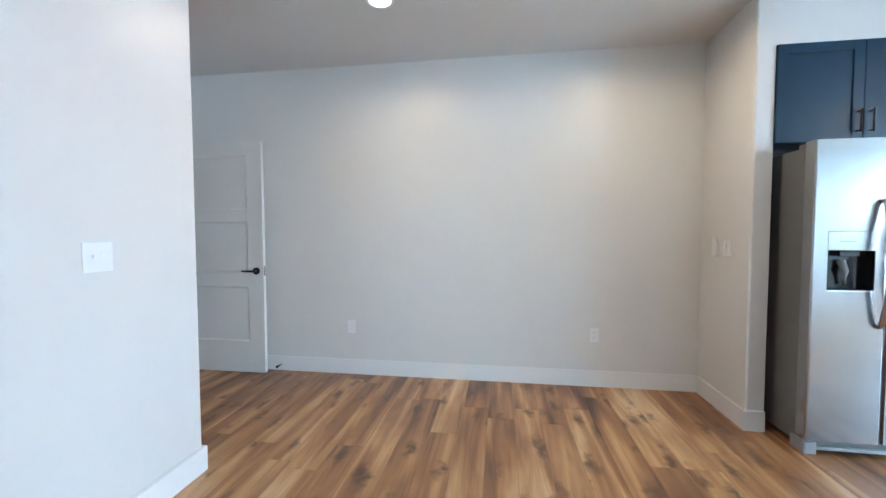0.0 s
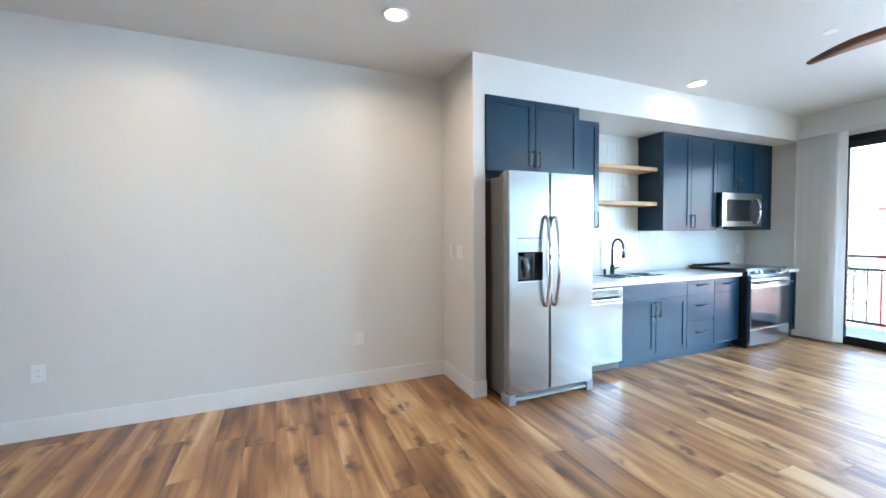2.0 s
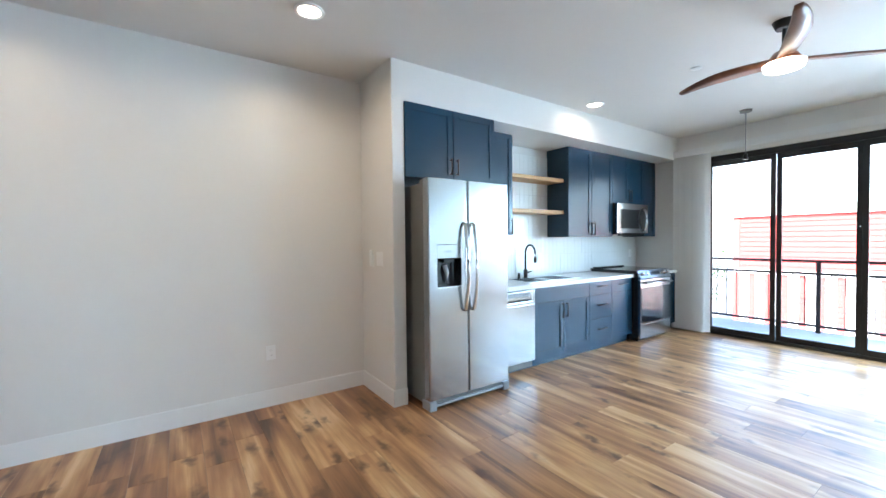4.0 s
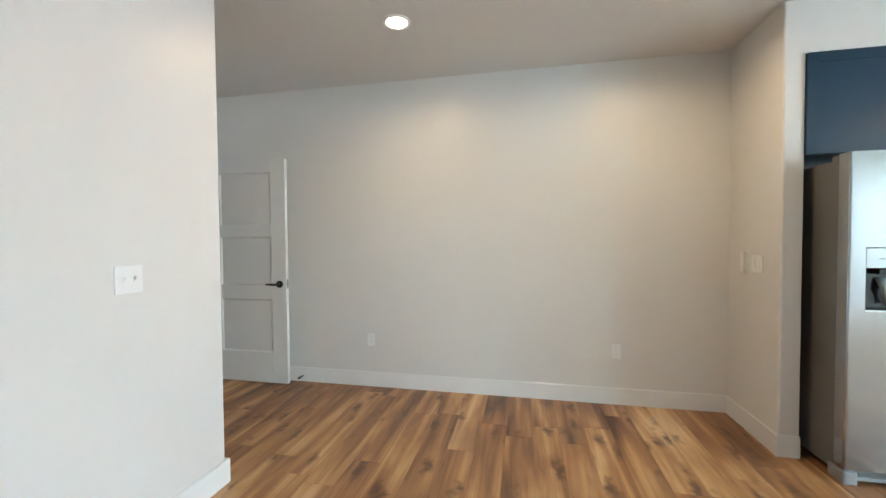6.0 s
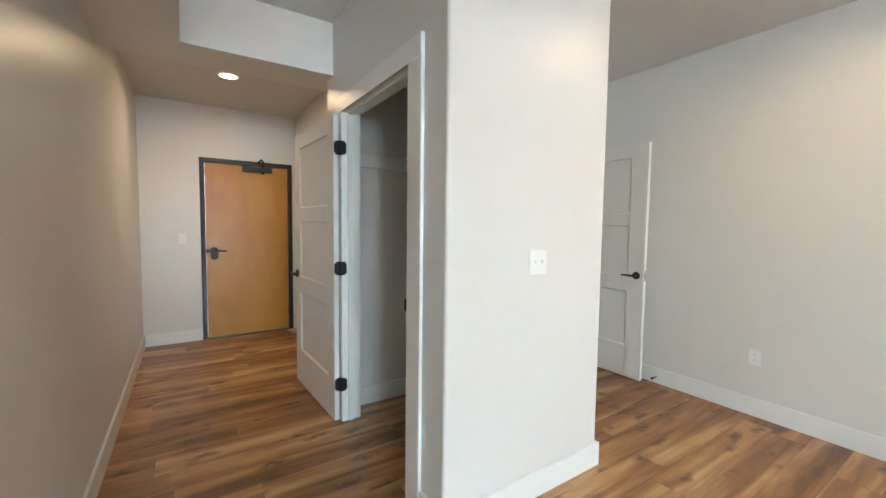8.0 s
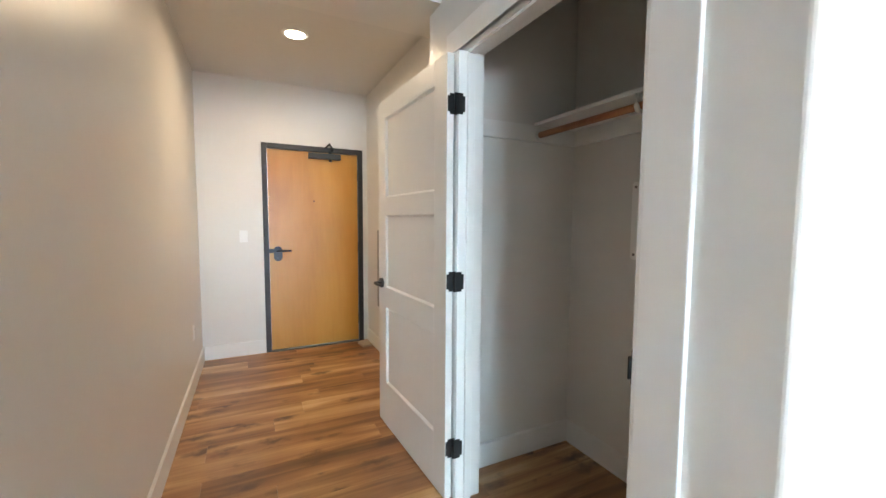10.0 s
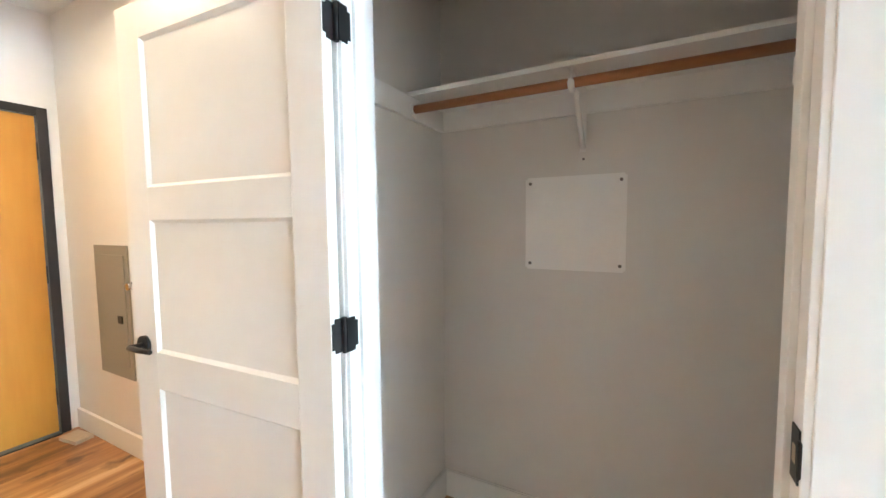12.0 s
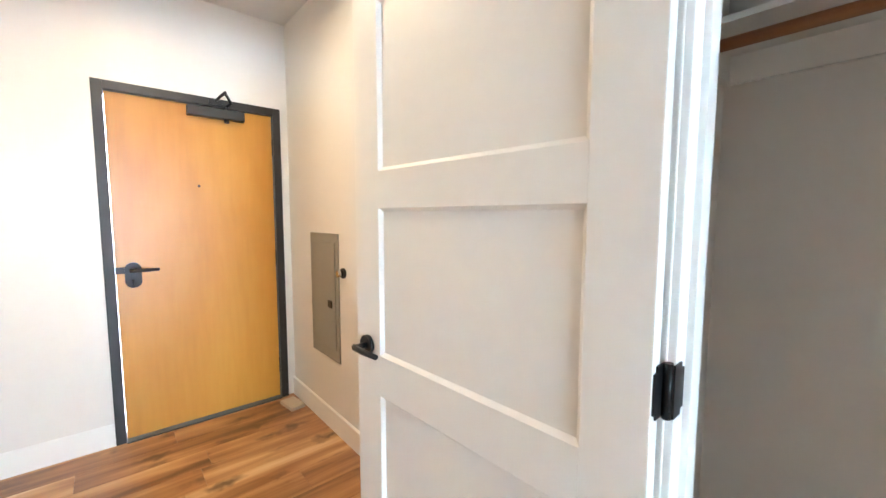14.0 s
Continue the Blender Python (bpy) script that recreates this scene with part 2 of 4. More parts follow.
def round_edges(bm, test, r, segments=4):
    edges = [e for e in bm.edges if test(e)]
    bmesh.ops.bevel(bm, geom=edges, offset=r, segments=segments, profile=0.5, affect="EDGES")
    return bm


def upright_at(*spots):
    def test(e):
        a, b = e.verts
        if abs(a.co.x - b.co.x) + abs(a.co.y - b.co.y) > 1e-5:
            return False
        return any(abs(a.co.x - x) + abs(a.co.y - y) < 1e-4 for x, y in spots)
    return test


# ---------------- structure ----------------
WALLS = "matte off-white painted plaster wall"
structure("wall_north", box(-4.2, 6.25, 3.40, 3.55, 0, CEIL), PAINT, WALLS, "wall")
structure("wall_kitchen_stub", round_edges(box(1.455, 1.565, 2.79, 3.40, 0, CEIL), upright_at((1.455, 2.79)), 0.012), PAINT, "off-white painted wall end beside the fridge", "wall")
structure("soffit_kitchen", box(1.565, 6.05, 2.79, 3.40, 2.44, CEIL), PAINT, "off-white boxed soffit above the kitchen cabinets", "soffit")
structure("wall_hall_south", box(-5.633, -0.9, -0.60, -0.45, 0, CEIL), PAINT, WALLS, "wall")
structure("wall_living_west", box(-1.05, -0.9, -2.60, -0.60, 0, CEIL), PAINT, WALLS, "wall")
structure("wall_living_south", box(-1.05, 6.25, -2.75, -2.60, 0, CEIL), PAINT, WALLS, "wall")
entry = bmesh.new()
add_box(entry, -5.78, -5.633, -0.60, 0.10, 0, CEIL)
add_box(entry, -5.78, -5.633, 1.10, 1.27, 0, CEIL)
add_box(entry, -5.78, -5.633, 0.10, 1.10, 2.10, CEIL)
structure("wall_entry", entry, PAINT, "off-white painted wall around the entry door", "wall")
structure("wall_hall_north", box(-5.633, -3.30, 1.155, 1.27, 0, CEIL), PAINT, WALLS, "wall")
structure("wall_closet_west", round_edges(box(-3.30, -3.115, 0.85, 1.90, 0, CEIL), upright_at((-3.30, 0.85)), 0.012), PAINT, WALLS, "wall")
front = bmesh.new()
add_box(front, -3.115, -2.955, 0.85, 0.965, 0, CEIL)
add_box(front, -2.955, -2.0, 0.85, 0.965, 2.115, CEIL)
structure("wall_closet_front", front, PAINT, "off-white painted wall around the closet opening", "wall")
pier = bmesh.new()
for co in ((-2.0, 0.85), (-1.705, 0.85), (-1.705, 1.90), (-1.83, 1.90), (-1.83, 0.965), (-2.0, 0.965)):
    pier.verts.new((*co, 0))
pier.verts.ensure_lookup_table()
base = pier.faces.new(list(pier.verts))
up = bmesh.ops.extrude_face_region(pier, geom=[base])
bmesh.ops.translate(pier, verts=[v for v in up["geom"] if isinstance(v, bmesh.types.BMVert)], vec=(0, 0, CEIL))
bmesh.ops.recalc_face_normals(pier, faces=pier.faces)
structure("wall_closet_east", round_edges(pier, upright_at((-1.705, 0.85), (-1.705, 1.90)), 0.014), PAINT, "off-white painted wall end with rounded corners", "wall")
structure("wall_closet_back", box(-3.115, -1.83, 1.705, 1.90, 0, CEIL), PAINT, WALLS, "wall")
bed = bmesh.new()
add_box(bed, -3.20, -3.05, 1.90, 2.46, 0, CEIL)
add_box(bed, -3.20, -3.05, 3.31, 3.40, 0, CEIL)
add_box(bed, -3.20, -3.05, 2.46, 3.31, 2.10, CEIL)
structure("wall_bedroom", bed, PAINT, "off-white painted wall with a doorway", "wall")
structure("wall_beyond_west", box(-4.35, -4.2, 1.75, 3.55, 0, CEIL), PAINT, WALLS, "wall")
structure("wall_beyond_south", box(-4.2, -3.30, 1.75, 1.90, 0, CEIL), PAINT, WALLS, "wall")
east = bmesh.new()
add_box(east, 6.05, 6.25, 2.44, 3.40, 0, CEIL)
add_box(east, 6.05, 6.25, -0.80, -0.56, 0, CEIL)
add_box(east, 6.05, 6.25, -2.60, -2.40, 0, CEIL)
add_box(east, 6.05, 6.25, -0.56, 2.44, 2.42, CEIL)
add_box(east, 6.05, 6.25, -2.40, -0.80, 2.42, CEIL)
structure("wall_east", east, PAINT, "off-white painted wall with wide glazed openings", "wall")
structure("ceiling", box(-5.78, 6.25, -2.75, 3.55, CEIL, 2.93), CEILING_PAINT, "flat off-white painted ceiling", "ceiling")
structure("ceiling_hall", box(-5.633, -3.51, -0.45, 1.155, HALL_CEIL, CEIL - 0.001), CEILING_PAINT, "slightly lowered off-white hall ceiling", "ceiling")
beam = bmesh.new()
for co in ((-3.51, -0.45), (-0.9, -0.45), (-0.9, -0.04), (-3.155, -0.04), (-3.155, 0.85), (-3.30, 0.85), (-3.30, 1.155), (-3.51, 1.155)):
    beam.verts.new((*co, 2.40))
beam.verts.ensure_lookup_table()
base = beam.faces.new(list(beam.verts))
up = bmesh.ops.extrude_face_region(beam, geom=[base])
bmesh.ops.translate(beam, verts=[v for v in up["geom"] if isinstance(v, bmesh.types.BMVert)], vec=(0, 0, CEIL - 2.40))
bmesh.ops.recalc_face_normals(beam, faces=beam.faces)
structure("soffit_hall", beam, PAINT, "off-white L-shaped boxed soffit over the hall", "soffit")

BASEBOARD = "tall flat white painted baseboard"
BH, BT = 0.135, 0.015


def baseboard(x0, x1, y0, y1):
    bm = box(x0, x1, y0, y1, 0, BH)
    bmesh.ops.bevel(bm, geom=[e for e in bm.edges if all(v.co.z > BH - 1e-4 for v in e.verts)], offset=0.005, segments=2, affect="EDGES")
    structure("baseboard", bm, TRIM, BASEBOARD, "baseboard")


baseboard(-3.05, 1.455, 3.40 - BT, 3.40)
baseboard(1.455 - BT, 1.455, 2.79 - BT, 3.40 - BT)
baseboard(1.455, 1.565, 2.79 - BT, 2.79)
baseboard(-5.633, -0.9, -0.45, -0.45 + BT)
baseboard(-5.633, -5.633 + BT, -0.45 + BT, 0.10)
baseboard(-5.633, -3.30, 1.155 - BT, 1.155)
baseboard(-3.30 - BT, -3.30, 0.85 - BT, 1.155 - BT)
baseboard(-3.30, -3.055, 0.85 - BT, 0.85)
baseboard(-1.885, -1.705 + BT, 0.85 - BT, 0.85)
baseboard(-1.705, -1.705 + BT, 0.85, 1.90 + BT)
baseboard(-3.05, -1.705, 1.90, 1.90 + BT)
baseboard(-3.115, -1.83, 1.705 - BT, 1.705)
baseboard(-3.115, -3.115 + BT, 0.965, 1.705 - BT)
baseboard(-1.83 - BT, -1.83, 0.965, 1.705 - BT)
baseboard(-0.9, 6.05, -2.60, -2.60 + BT)

# closet opening: jambs, stops and casing
CASING = "flat white painted door casing"


def trim(bm, label=CASING):
    structure("trim", bm, TRIM, label, "trim")


trim(box(-2.006, -1.89, 0.832, 0.85, 0, 2.10, 0.003))
trim(box(-3.055, -2.95, 0.832, 0.85, 0, 2.10, 0.003))
trim(box(-3.055, -1.89, 0.830, 0.85, 2.10, 2.20, 0.003))
trim(box(-2.955, -2.937, 0.834, 0.966, 0, 2.10, 0.002), "white painted door jamb")
trim(box(-2.018, -2.0, 0.834, 0.966, 0, 2.10, 0.002), "white painted door jamb")
trim(box(-2.955, -2.0, 0.834, 0.966, 2.10, 2.115, 0.002), "white painted head jamb")
trim(box(-2.937, -2.925, 0.875, 0.912, 0, 2.088, 0.002), "white painted door stop")
trim(box(-2.030, -2.018, 0.875, 0.912, 0, 2.088, 0.002), "white painted door stop")
trim(box(-2.925, -2.030, 0.875, 0.912, 2.088, 2.10, 0.002), "white painted door stop")
# bedroom doorway
trim(box(-3.05, -3.032, 2.37, 2.46, 0, 2.10, 0.003))
trim(box(-3.05, -3.032, 2.37, 3.385, 2.10, 2.19, 0.003))


# ---------------- doors ----------------
def lever(parent, p, out, along, name="door_handle"):
    """A round rose, a neck and a lever bar; out and along are unit directions."""
    p, out, along = Vector(p), Vector(out), Vector(along)
    h = part(name, rod(p, p + out * 0.012, 0.032, 28), BLACK, parent, "matte black lever handle")
    part("neck", rod(p + out * 0.012, p + out * 0.05, 0.010), BLACK, h)
    part("lever", tube([p + out * 0.045 - along * 0.012, p + out * 0.05, p + out * 0.052 + along * 0.05, p + out * 0.048 + along * 0.115], [0.009, 0.010, 0.0095, 0.008], 10), BLACK, h)
    return h


def sunk_panel(x0, x1, z0, z1, t, sink, slope=0.011):
    """A flat field with sloped sticking round it, alike on both sides."""
    bm = bmesh.new()
    rings = []
    for inset, y in ((0, 0.0005), (slope, sink), (slope, t - sink), (0, t - 0.0005)):
        rings.append([bm.verts.new((x, y, z)) for x, z in ((x0 + inset, z0 + inset), (x1 - inset, z0 + inset), (x1 - inset, z1 - inset), (x0 + inset, z1 - inset))])
    for i, j in ((0, 1), (2, 3)):
        for k in range(4):
            bm.faces.new((rings[i][k], rings[i][(k + 1) % 4], rings[j][(k + 1) % 4], rings[j][k]))
    bm.faces.new(rings[1])
    bm.faces.new(rings[2][::-1])
    for k in range(4):
        bm.faces.new((rings[0][k], rings[3][k], rings[3][(k + 1) % 4], rings[0][(k + 1) % 4]))
    bmesh.ops.recalc_face_normals(bm, faces=bm.faces)
    return bm


def shaker_door(name, m, width, height, label, stile_free=0.13, stile_hinge=0.12):
    """Three flat panels in a frame. Built with the hinge edge at the origin, the leaf towards -x and its face at y = 0."""
    d = thing(name, (0, 0, 0), label, "door")
    T, R = 0.035, 0.011
    part("stile", box(-stile_hinge, 0, 0, T, 0, height, 0.002), DOOR_PAINT, d)
    part("stile", box(-width, -width + stile_free, 0, T, 0, height, 0.002), DOOR_PAINT, d)
    k = height / 2.09
    levels = [(0, 0.285), (0.785, 0.915), (1.375, 1.485), (1.975, 2.09)]
    for a, b in levels:
        part("rail", box(-width + stile_free, -stile_hinge, 0, T, a * k, b * k), DOOR_PAINT, d)
    for (_, a), (b, _) in zip(levels, levels[1:]):
        part("panel", sunk_panel(-width + stile_free, -stile_hinge, a * k, b * k, T, R), DOOR_PAINT, d)
    lever(d, (-width + 0.065, 0, 0.93), (0, -1, 0), (1, 0, 0))
    lever(d, (-width + 0.065, T, 0.93), (0, 1, 0), (1, 0, 0))
    part("latch_plate", box(-width - 0.0015, -width, 0.006, T - 0.006, 0.885, 0.975), STEEL_BRIGHT, d, "bright steel latch plate")
    part("latch_bolt", box(-width - 0.011, -width, 0.012, T - 0.012, 0.92, 0.94, 0.002), STEEL_BRIGHT, d)
    d.matrix_basis = m
    return d


closet_door = shaker_door("closet_door", pose(-2.955, 0.785, 0.012, 0, 0, 2.6), 0.905, 2.075,
                          "white painted three-panel closet door standing wide open")
bedroom_door = shaker_door("bedroom_door", pose(-3.04, 3.303, 0.01, 0, 0, 180), 0.815, 2.085,
                           "white painted three-panel door standing open beside the wall", 0.15, 0.12)


def hinge(z):
    h = link_mesh("hinge", rod((-2.945, 0.825, z - 0.048), (-2.945, 0.825, z + 0.048), 0.0075, 12), BLACK)
    h.parent = closet_door
    h.matrix_parent_inverse = closet_door.matrix_basis.inverted()
    tagged(h, "matte black rounded butt hinge")
    for y0, y1, x, edge in ((0.788, 0.832, -2.9535, 0.788), (0.824, 0.866, -2.9355, 0.866)):
        bm = box(x - 0.0015, x + 0.0015, y0, y1, z - 0.046, z + 0.046)
        bmesh.ops.bevel(bm, geom=[e for e in bm.edges if abs(e.verts[0].co.x - e.verts[1].co.x) > 0.001 and abs(e.verts[0].co.y - edge) < 1e-4], offset=0.011, segments=4, affect="EDGES")
        leaf = link_mesh("hinge_leaf", bm, BLACK)
        leaf.parent = h


for hz in (0.263, 1.064, 1.866):
    hinge(hz)

strike = thing("strike_plate", (-2.021, 0.852, 0.98), "black strike plate screwed to the door jamb", "strike plate")
part("plate", box(-2.021, -2.018, 0.836, 0.872, 0.935, 1.025, 0.001), BLACK, strike)
part("lip", box(-2.024, -2.018, 0.826, 0.838, 0.95, 1.01, 0.003), BLACK, strike)
part("latch_hole", box(-2.0218, -2.0208, 0.848, 0.862, 0.965, 0.995), CARD, strike, "bare wood latch hole")

# entry door
frame_parts = thing("entry_door_frame", (-5.64, 0.6, 0), "dark brown painted steel frame of the entry door", "door frame")
part("jamb", box(-5.76, -5.615, 0.10, 0.15, 0, 2.10, 0.003), FRAME_BLACK, frame_parts)
part("jamb", box(-5.76, -5.615, 1.05, 1.10, 0, 2.10, 0.003), FRAME_BLACK, frame_parts)
part("head", box(-5.76, -5.615, 0.15, 1.05, 2.05, 2.10, 0.003), FRAME_BLACK, frame_parts)
part("threshold", box(-5.76, -5.60, 0.15, 1.05, 0, 0.008, 0.002), FRAME_BLACK, frame_parts)
ed = thing("entry_door", (-5.66, 0.6, 0.01), "closed flush birch veneer entry door, honey coloured", "door")
part("leaf", box(-5.69, -5.645, 0.153, 1.047, 0.012, 2.047, 0.002), ENTRY_WOOD, ed)
es = box(-5.645, -5.631, 0.192, 0.272, 0.965, 1.035)
for cz in (0.965, 1.035):
    bmesh.ops.create_cone(es, cap_ends=True, segments=28, radius1=0.04, radius2=0.04, depth=0.0139,
                          matrix=Matrix.Translation((-5.638, 0.232, cz)) @ Matrix.Rotation(radians(90), 4, "Y"))
lock = part("lock_plate", es, BLACK, ed, "black oval lock plate")
part("neck", rod((-5.632, 0.231, 1.03), (-5.585, 0.231, 1.03), 0.012), BLACK, lock)
part("lever", tube([(-5.588, 0.215, 1.03), (-5.585, 0.235, 1.03), (-5.583, 0.29, 1.03), (-5.586, 0.355, 1.03)], [0.011, 0.012, 0.011, 0.009]), BLACK, lock)
part("thumb_turn", box(-5.632, -5.612, 0.226, 0.236, 0.945, 0.975, 0.003), BLACK, lock)
part("strike_edge", box(-5.647, -5.6445, 0.151, 0.20, 1.01, 1.05), BLACK, ed)
part("peephole", rod((-5.645, 0.59, 1.54), (-5.641, 0.59, 1.54), 0.008), BLACK, ed, "small dark peephole")
for z in (0.25, 1.05, 1.83):
    part("hinge_barrel", rod((-5.638, 1.05, z - 0.055), (-5.638, 1.05, z + 0.055), 0.007, 10), FRAME_BLACK, ed)
closer = thing("door_closer", (-5.62, 0.7, 2.0), "dark bronze hydraulic door closer with folded arm", "door closer")
part("body", box(-5.645, -5.59, 0.54, 0.865, 1.975, 2.035, 0.006), FRAME_BLACK, closer)
part("spindle", rod((-5.617, 0.76, 2.035), (-5.617, 0.76, 2.06), 0.014), FRAME_BLACK, closer)
part("spindle_cap", rod((-5.617, 0.76, 1.955), (-5.617, 0.76, 1.975), 0.016), FRAME_BLACK, closer)
part("arm", tube([(-5.617, 0.76, 2.055), (-5.57, 0.78, 2.075), (-5.48, 0.73, 2.105)], 0.009, 8), FRAME_BLACK, closer)
part("arm", tube([(-5.48, 0.73, 2.112), (-5.56, 0.71, 2.095), (-5.612, 0.70, 2.08)], 0.009, 8), FRAME_BLACK, closer)
part("shoe", box(-5.615, -5.60, 0.66, 0.74, 2.06, 2.09, 0.003), FRAME_BLACK, closer)


# ---------------- closet fittings ----------------
shelf = thing("closet_shelf", (-2.47, 1.5, 1.85), "white painted closet shelf with cleats", "shelf")
part("board", box(-3.114, -1.831, 1.405, 1.704, 1.866, 1.884, 0.002), TRIM, shelf)
part("cleat", box(-3.114, -1.831, 1.686, 1.7045, 1.779, 1.866, 0.001), TRIM, shelf)
part("cleat", box(-3.1145, -3.096, 1.02, 1.686, 1.779, 1.866, 0.001), TRIM, shelf)
part("cleat", box(-1.849, -1.8305, 1.02, 1.686, 1.779, 1.866, 0.001), TRIM, shelf)
clothes_rod = thing("clothes_rod", (-2.47, 1.42, 1.80), "varnished reddish wooden clothes rod", "rod")
part("pole", rod((-3.095, 1.425, 1.816), (-1.85, 1.425, 1.816), 0.0165, 24), ROD_WOOD, clothes_rod)
for xa, xb in ((-3.096, -3.086), (-1.859, -1.849)):
    part("socket", rod((xa, 1.425, 1.816), (xb, 1.425, 1.816), 0.026, 20), WHITE_PLASTIC, clothes_rod)
bracket = thing("shelf_bracket", (-2.475, 1.68, 1.66), "white enamelled steel shelf and rod bracket", "bracket")
part("wall_leg", box(-2.487, -2.463, 1.682, 1.686, 1.63, 1.865, 0.001), TRIM, bracket)
part("shelf_leg", box(-2.487, -2.463, 1.41, 1.686, 1.859, 1.8655, 0.001), TRIM, bracket)
part("brace", tube([(-2.475, 1.684, 1.645), (-2.475, 1.56, 1.755), (-2.475, 1.445, 1.856)], 0.010, 8), TRIM, bracket)
part("hook", tube([(-2.475, 1.405, 1.862), (-2.475, 1.401, 1.814), (-2.475, 1.412, 1.797), (-2.475, 1.43, 1.795), (-2.475, 1.445, 1.804)], 0.011, 8), TRIM, bracket)
part("screw", rod((-2.475, 1.704, 1.605), (-2.475, 1.701, 1.605), 0.005, 10), SCREW, bracket, "small dark screw")


def access_panel(m, w, h, label):
    p = thing("access_panel", (0, 0, 0), label, "access panel")
    bm = box(-w / 2, w / 2, -0.008, 0, -h / 2, h / 2)
    bmesh.ops.bevel(bm, geom=[e for e in bm.edges if abs(e.verts[0].co.y - e.verts[1].co.y) > 0.004], offset=0.008, segments=3, affect="EDGES")
    part("cover", bm, BOARD, p)
    for sx in (-1, 1):
        for sz in (-1, 1):
            part("screw", rod((sx * (w / 2 - 0.02), -0.011, sz * (h / 2 - 0.025)), (sx * (w / 2 - 0.02), -0.007, sz * (h / 2 - 0.025)), 0.0065, 12), SCREW, p)
    p.matrix_basis = m


access_panel(pose(-2.511, 1.705, 1.349, 0, 0, 0), 0.392, 0.385, "square white access panel screwed to the closet wall")
access_panel(pose(-1.83, 1.56, 1.465, 0, 0, -90), 0.30, 0.36, "white access panel on the closet side wall")


# ---------------- wall plates ----------------
def plate(name, m, label, kind, w=0.072, h=0.116, gang=1):
    """Built on a wall whose face is y = 0 and looks to -y."""
    p = thing(name, (0, 0, 0), label, "outlet" if kind == "outlet" else "switch")
    part("cover", box(-w / 2, w / 2, -0.006, 0, -h / 2, h / 2, 0.0025), WHITE_PLASTIC, p)
    for g in range(gang):
        cx = (g - (gang - 1) / 2) * 0.046
        if kind == "outlet":
            for cz in (-0.02, 0.02):
                f = part("receptacle", box(cx - 0.015, cx + 0.015, -0.0085, -0.005, cz - 0.014, cz + 0.014, 0.002), WHITE_PLASTIC, p)
                for sx in (-0.006, 0.006):
                    part("slot", box(cx + sx - 0.001, cx + sx + 0.001, -0.009, -0.0082, cz - 0.003, cz + 0.006), SCREW, f)
        elif kind == "toggle":
            part("toggle_frame", box(cx - 0.006, cx + 0.006, -0.0075, -0.005, -0.013, 0.013, 0.001), WHITE_PLASTIC, p)
            part("toggle", box(cx - 0.004, cx + 0.004, -0.018, -0.006, -0.002, 0.010, 0.001), WHITE_PLASTIC, p)
        else:
            part("rocker", box(cx - 0.0165, cx + 0.0165, -0.010, -0.005, -0.033, 0.033, 0.002), WHITE_PLASTIC, p)
    p.matrix_basis = m


plate("wall_outlet", pose(-1.45, 3.40, 0.43), "white duplex outlet on the long wall", "outlet")
plate("wall_outlet", pose(0.655, 3.40, 0.43), "white duplex outlet on the long wall", "outlet")
plate("light_switch", pose(-1.705, 1.385, 1.19, 0, 0, 90), "white double toggle switch plate on the wall end", "toggle", 0.118, 0.118, 2)
plate("light_switch", pose(1.455, 3.03, 1.17, 0, 0, -90), "white rocker switch beside the fridge", "rocker", 0.118, 0.118, 2)
remote = thing("fan_remote", (1.44, 3.17, 1.17), "slim white fan remote in its wall cradle", "remote control")
part("cradle", box(1.447, 1.455, 3.145, 3.195, 1.10, 1.20, 0.002), WHITE_PLASTIC, remote)
part("handset", box(1.428, 1.447, 3.150, 3.190, 1.105, 1.245, 0.005), WHITE_PLASTIC, remote)
plate("light_switch", pose(-5.633, -0.075, 1.18, 0, 0, 90), "white switch beside the entry door", "toggle")
plate("wall_outlet", pose(-5.05, -0.45, 0.43, 0, 0, 180), "white outlet low on the hall wall", "outlet")

elec = thing("electrical_panel", (-5.04, 1.15, 0.85), "grey metal breaker panel set flush in the hall wall", "electrical panel")
part("cover", box(-5.24, -4.84, 1.146, 1.156, 0.46, 1.245, 0.002), PANEL_GREY, elec)
part("door", box(-5.205, -4.875, 1.140, 1.147, 0.53, 1.19, 0.003), PANEL_GREY, elec)
part("latch", box(-4.965, -4.915, 1.133, 1.141, 0.79, 0.835, 0.003), BLACK, elec, "black latch")
stop = thing("wall_bumper", (-4.78, 1.15, 1.02), "round dark wall-mounted door bumper", "door stop")
part("base", rod((-4.78, 1.155, 1.02), (-4.78, 1.143, 1.02), 0.03, 24), FRAME_BLACK, stop)
part("pad", rod((-4.78, 1.143, 1.02), (-4.78, 1.112, 1.02), 0.017, 20, 0.02), STEEL_BRIGHT, stop)
ds = thing("door_stop", (-2.14, 3.37, 0.05), "small black rubber-tipped door stop on the baseboard", "door stop")
part("stem", rod((-2.14, 3.385, 0.055), (-2.14, 3.325, 0.055), 0.006, 12), BLACK, ds)
part("tip", rod((-2.14, 3.325, 0.055), (-2.14, 3.308, 0.055), 0.011, 14), BLACK, ds)
card = thing("cardboard_scrap", (-5.43, 1.06, 0), "torn flat piece of brown cardboard on the floor", "cardboard")
cb = box(-0.085, 0.085, -0.05, 0.05, 0, 0.024, 0.002)
bmesh.ops.rotate(cb, verts=cb.verts, matrix=Matrix.Rotation(radians(8), 3, "Z"))
bmesh.ops.translate(cb, verts=cb.verts, vec=(-5.44, 1.065, 0.001))
part("sheet", cb, CARD, card)


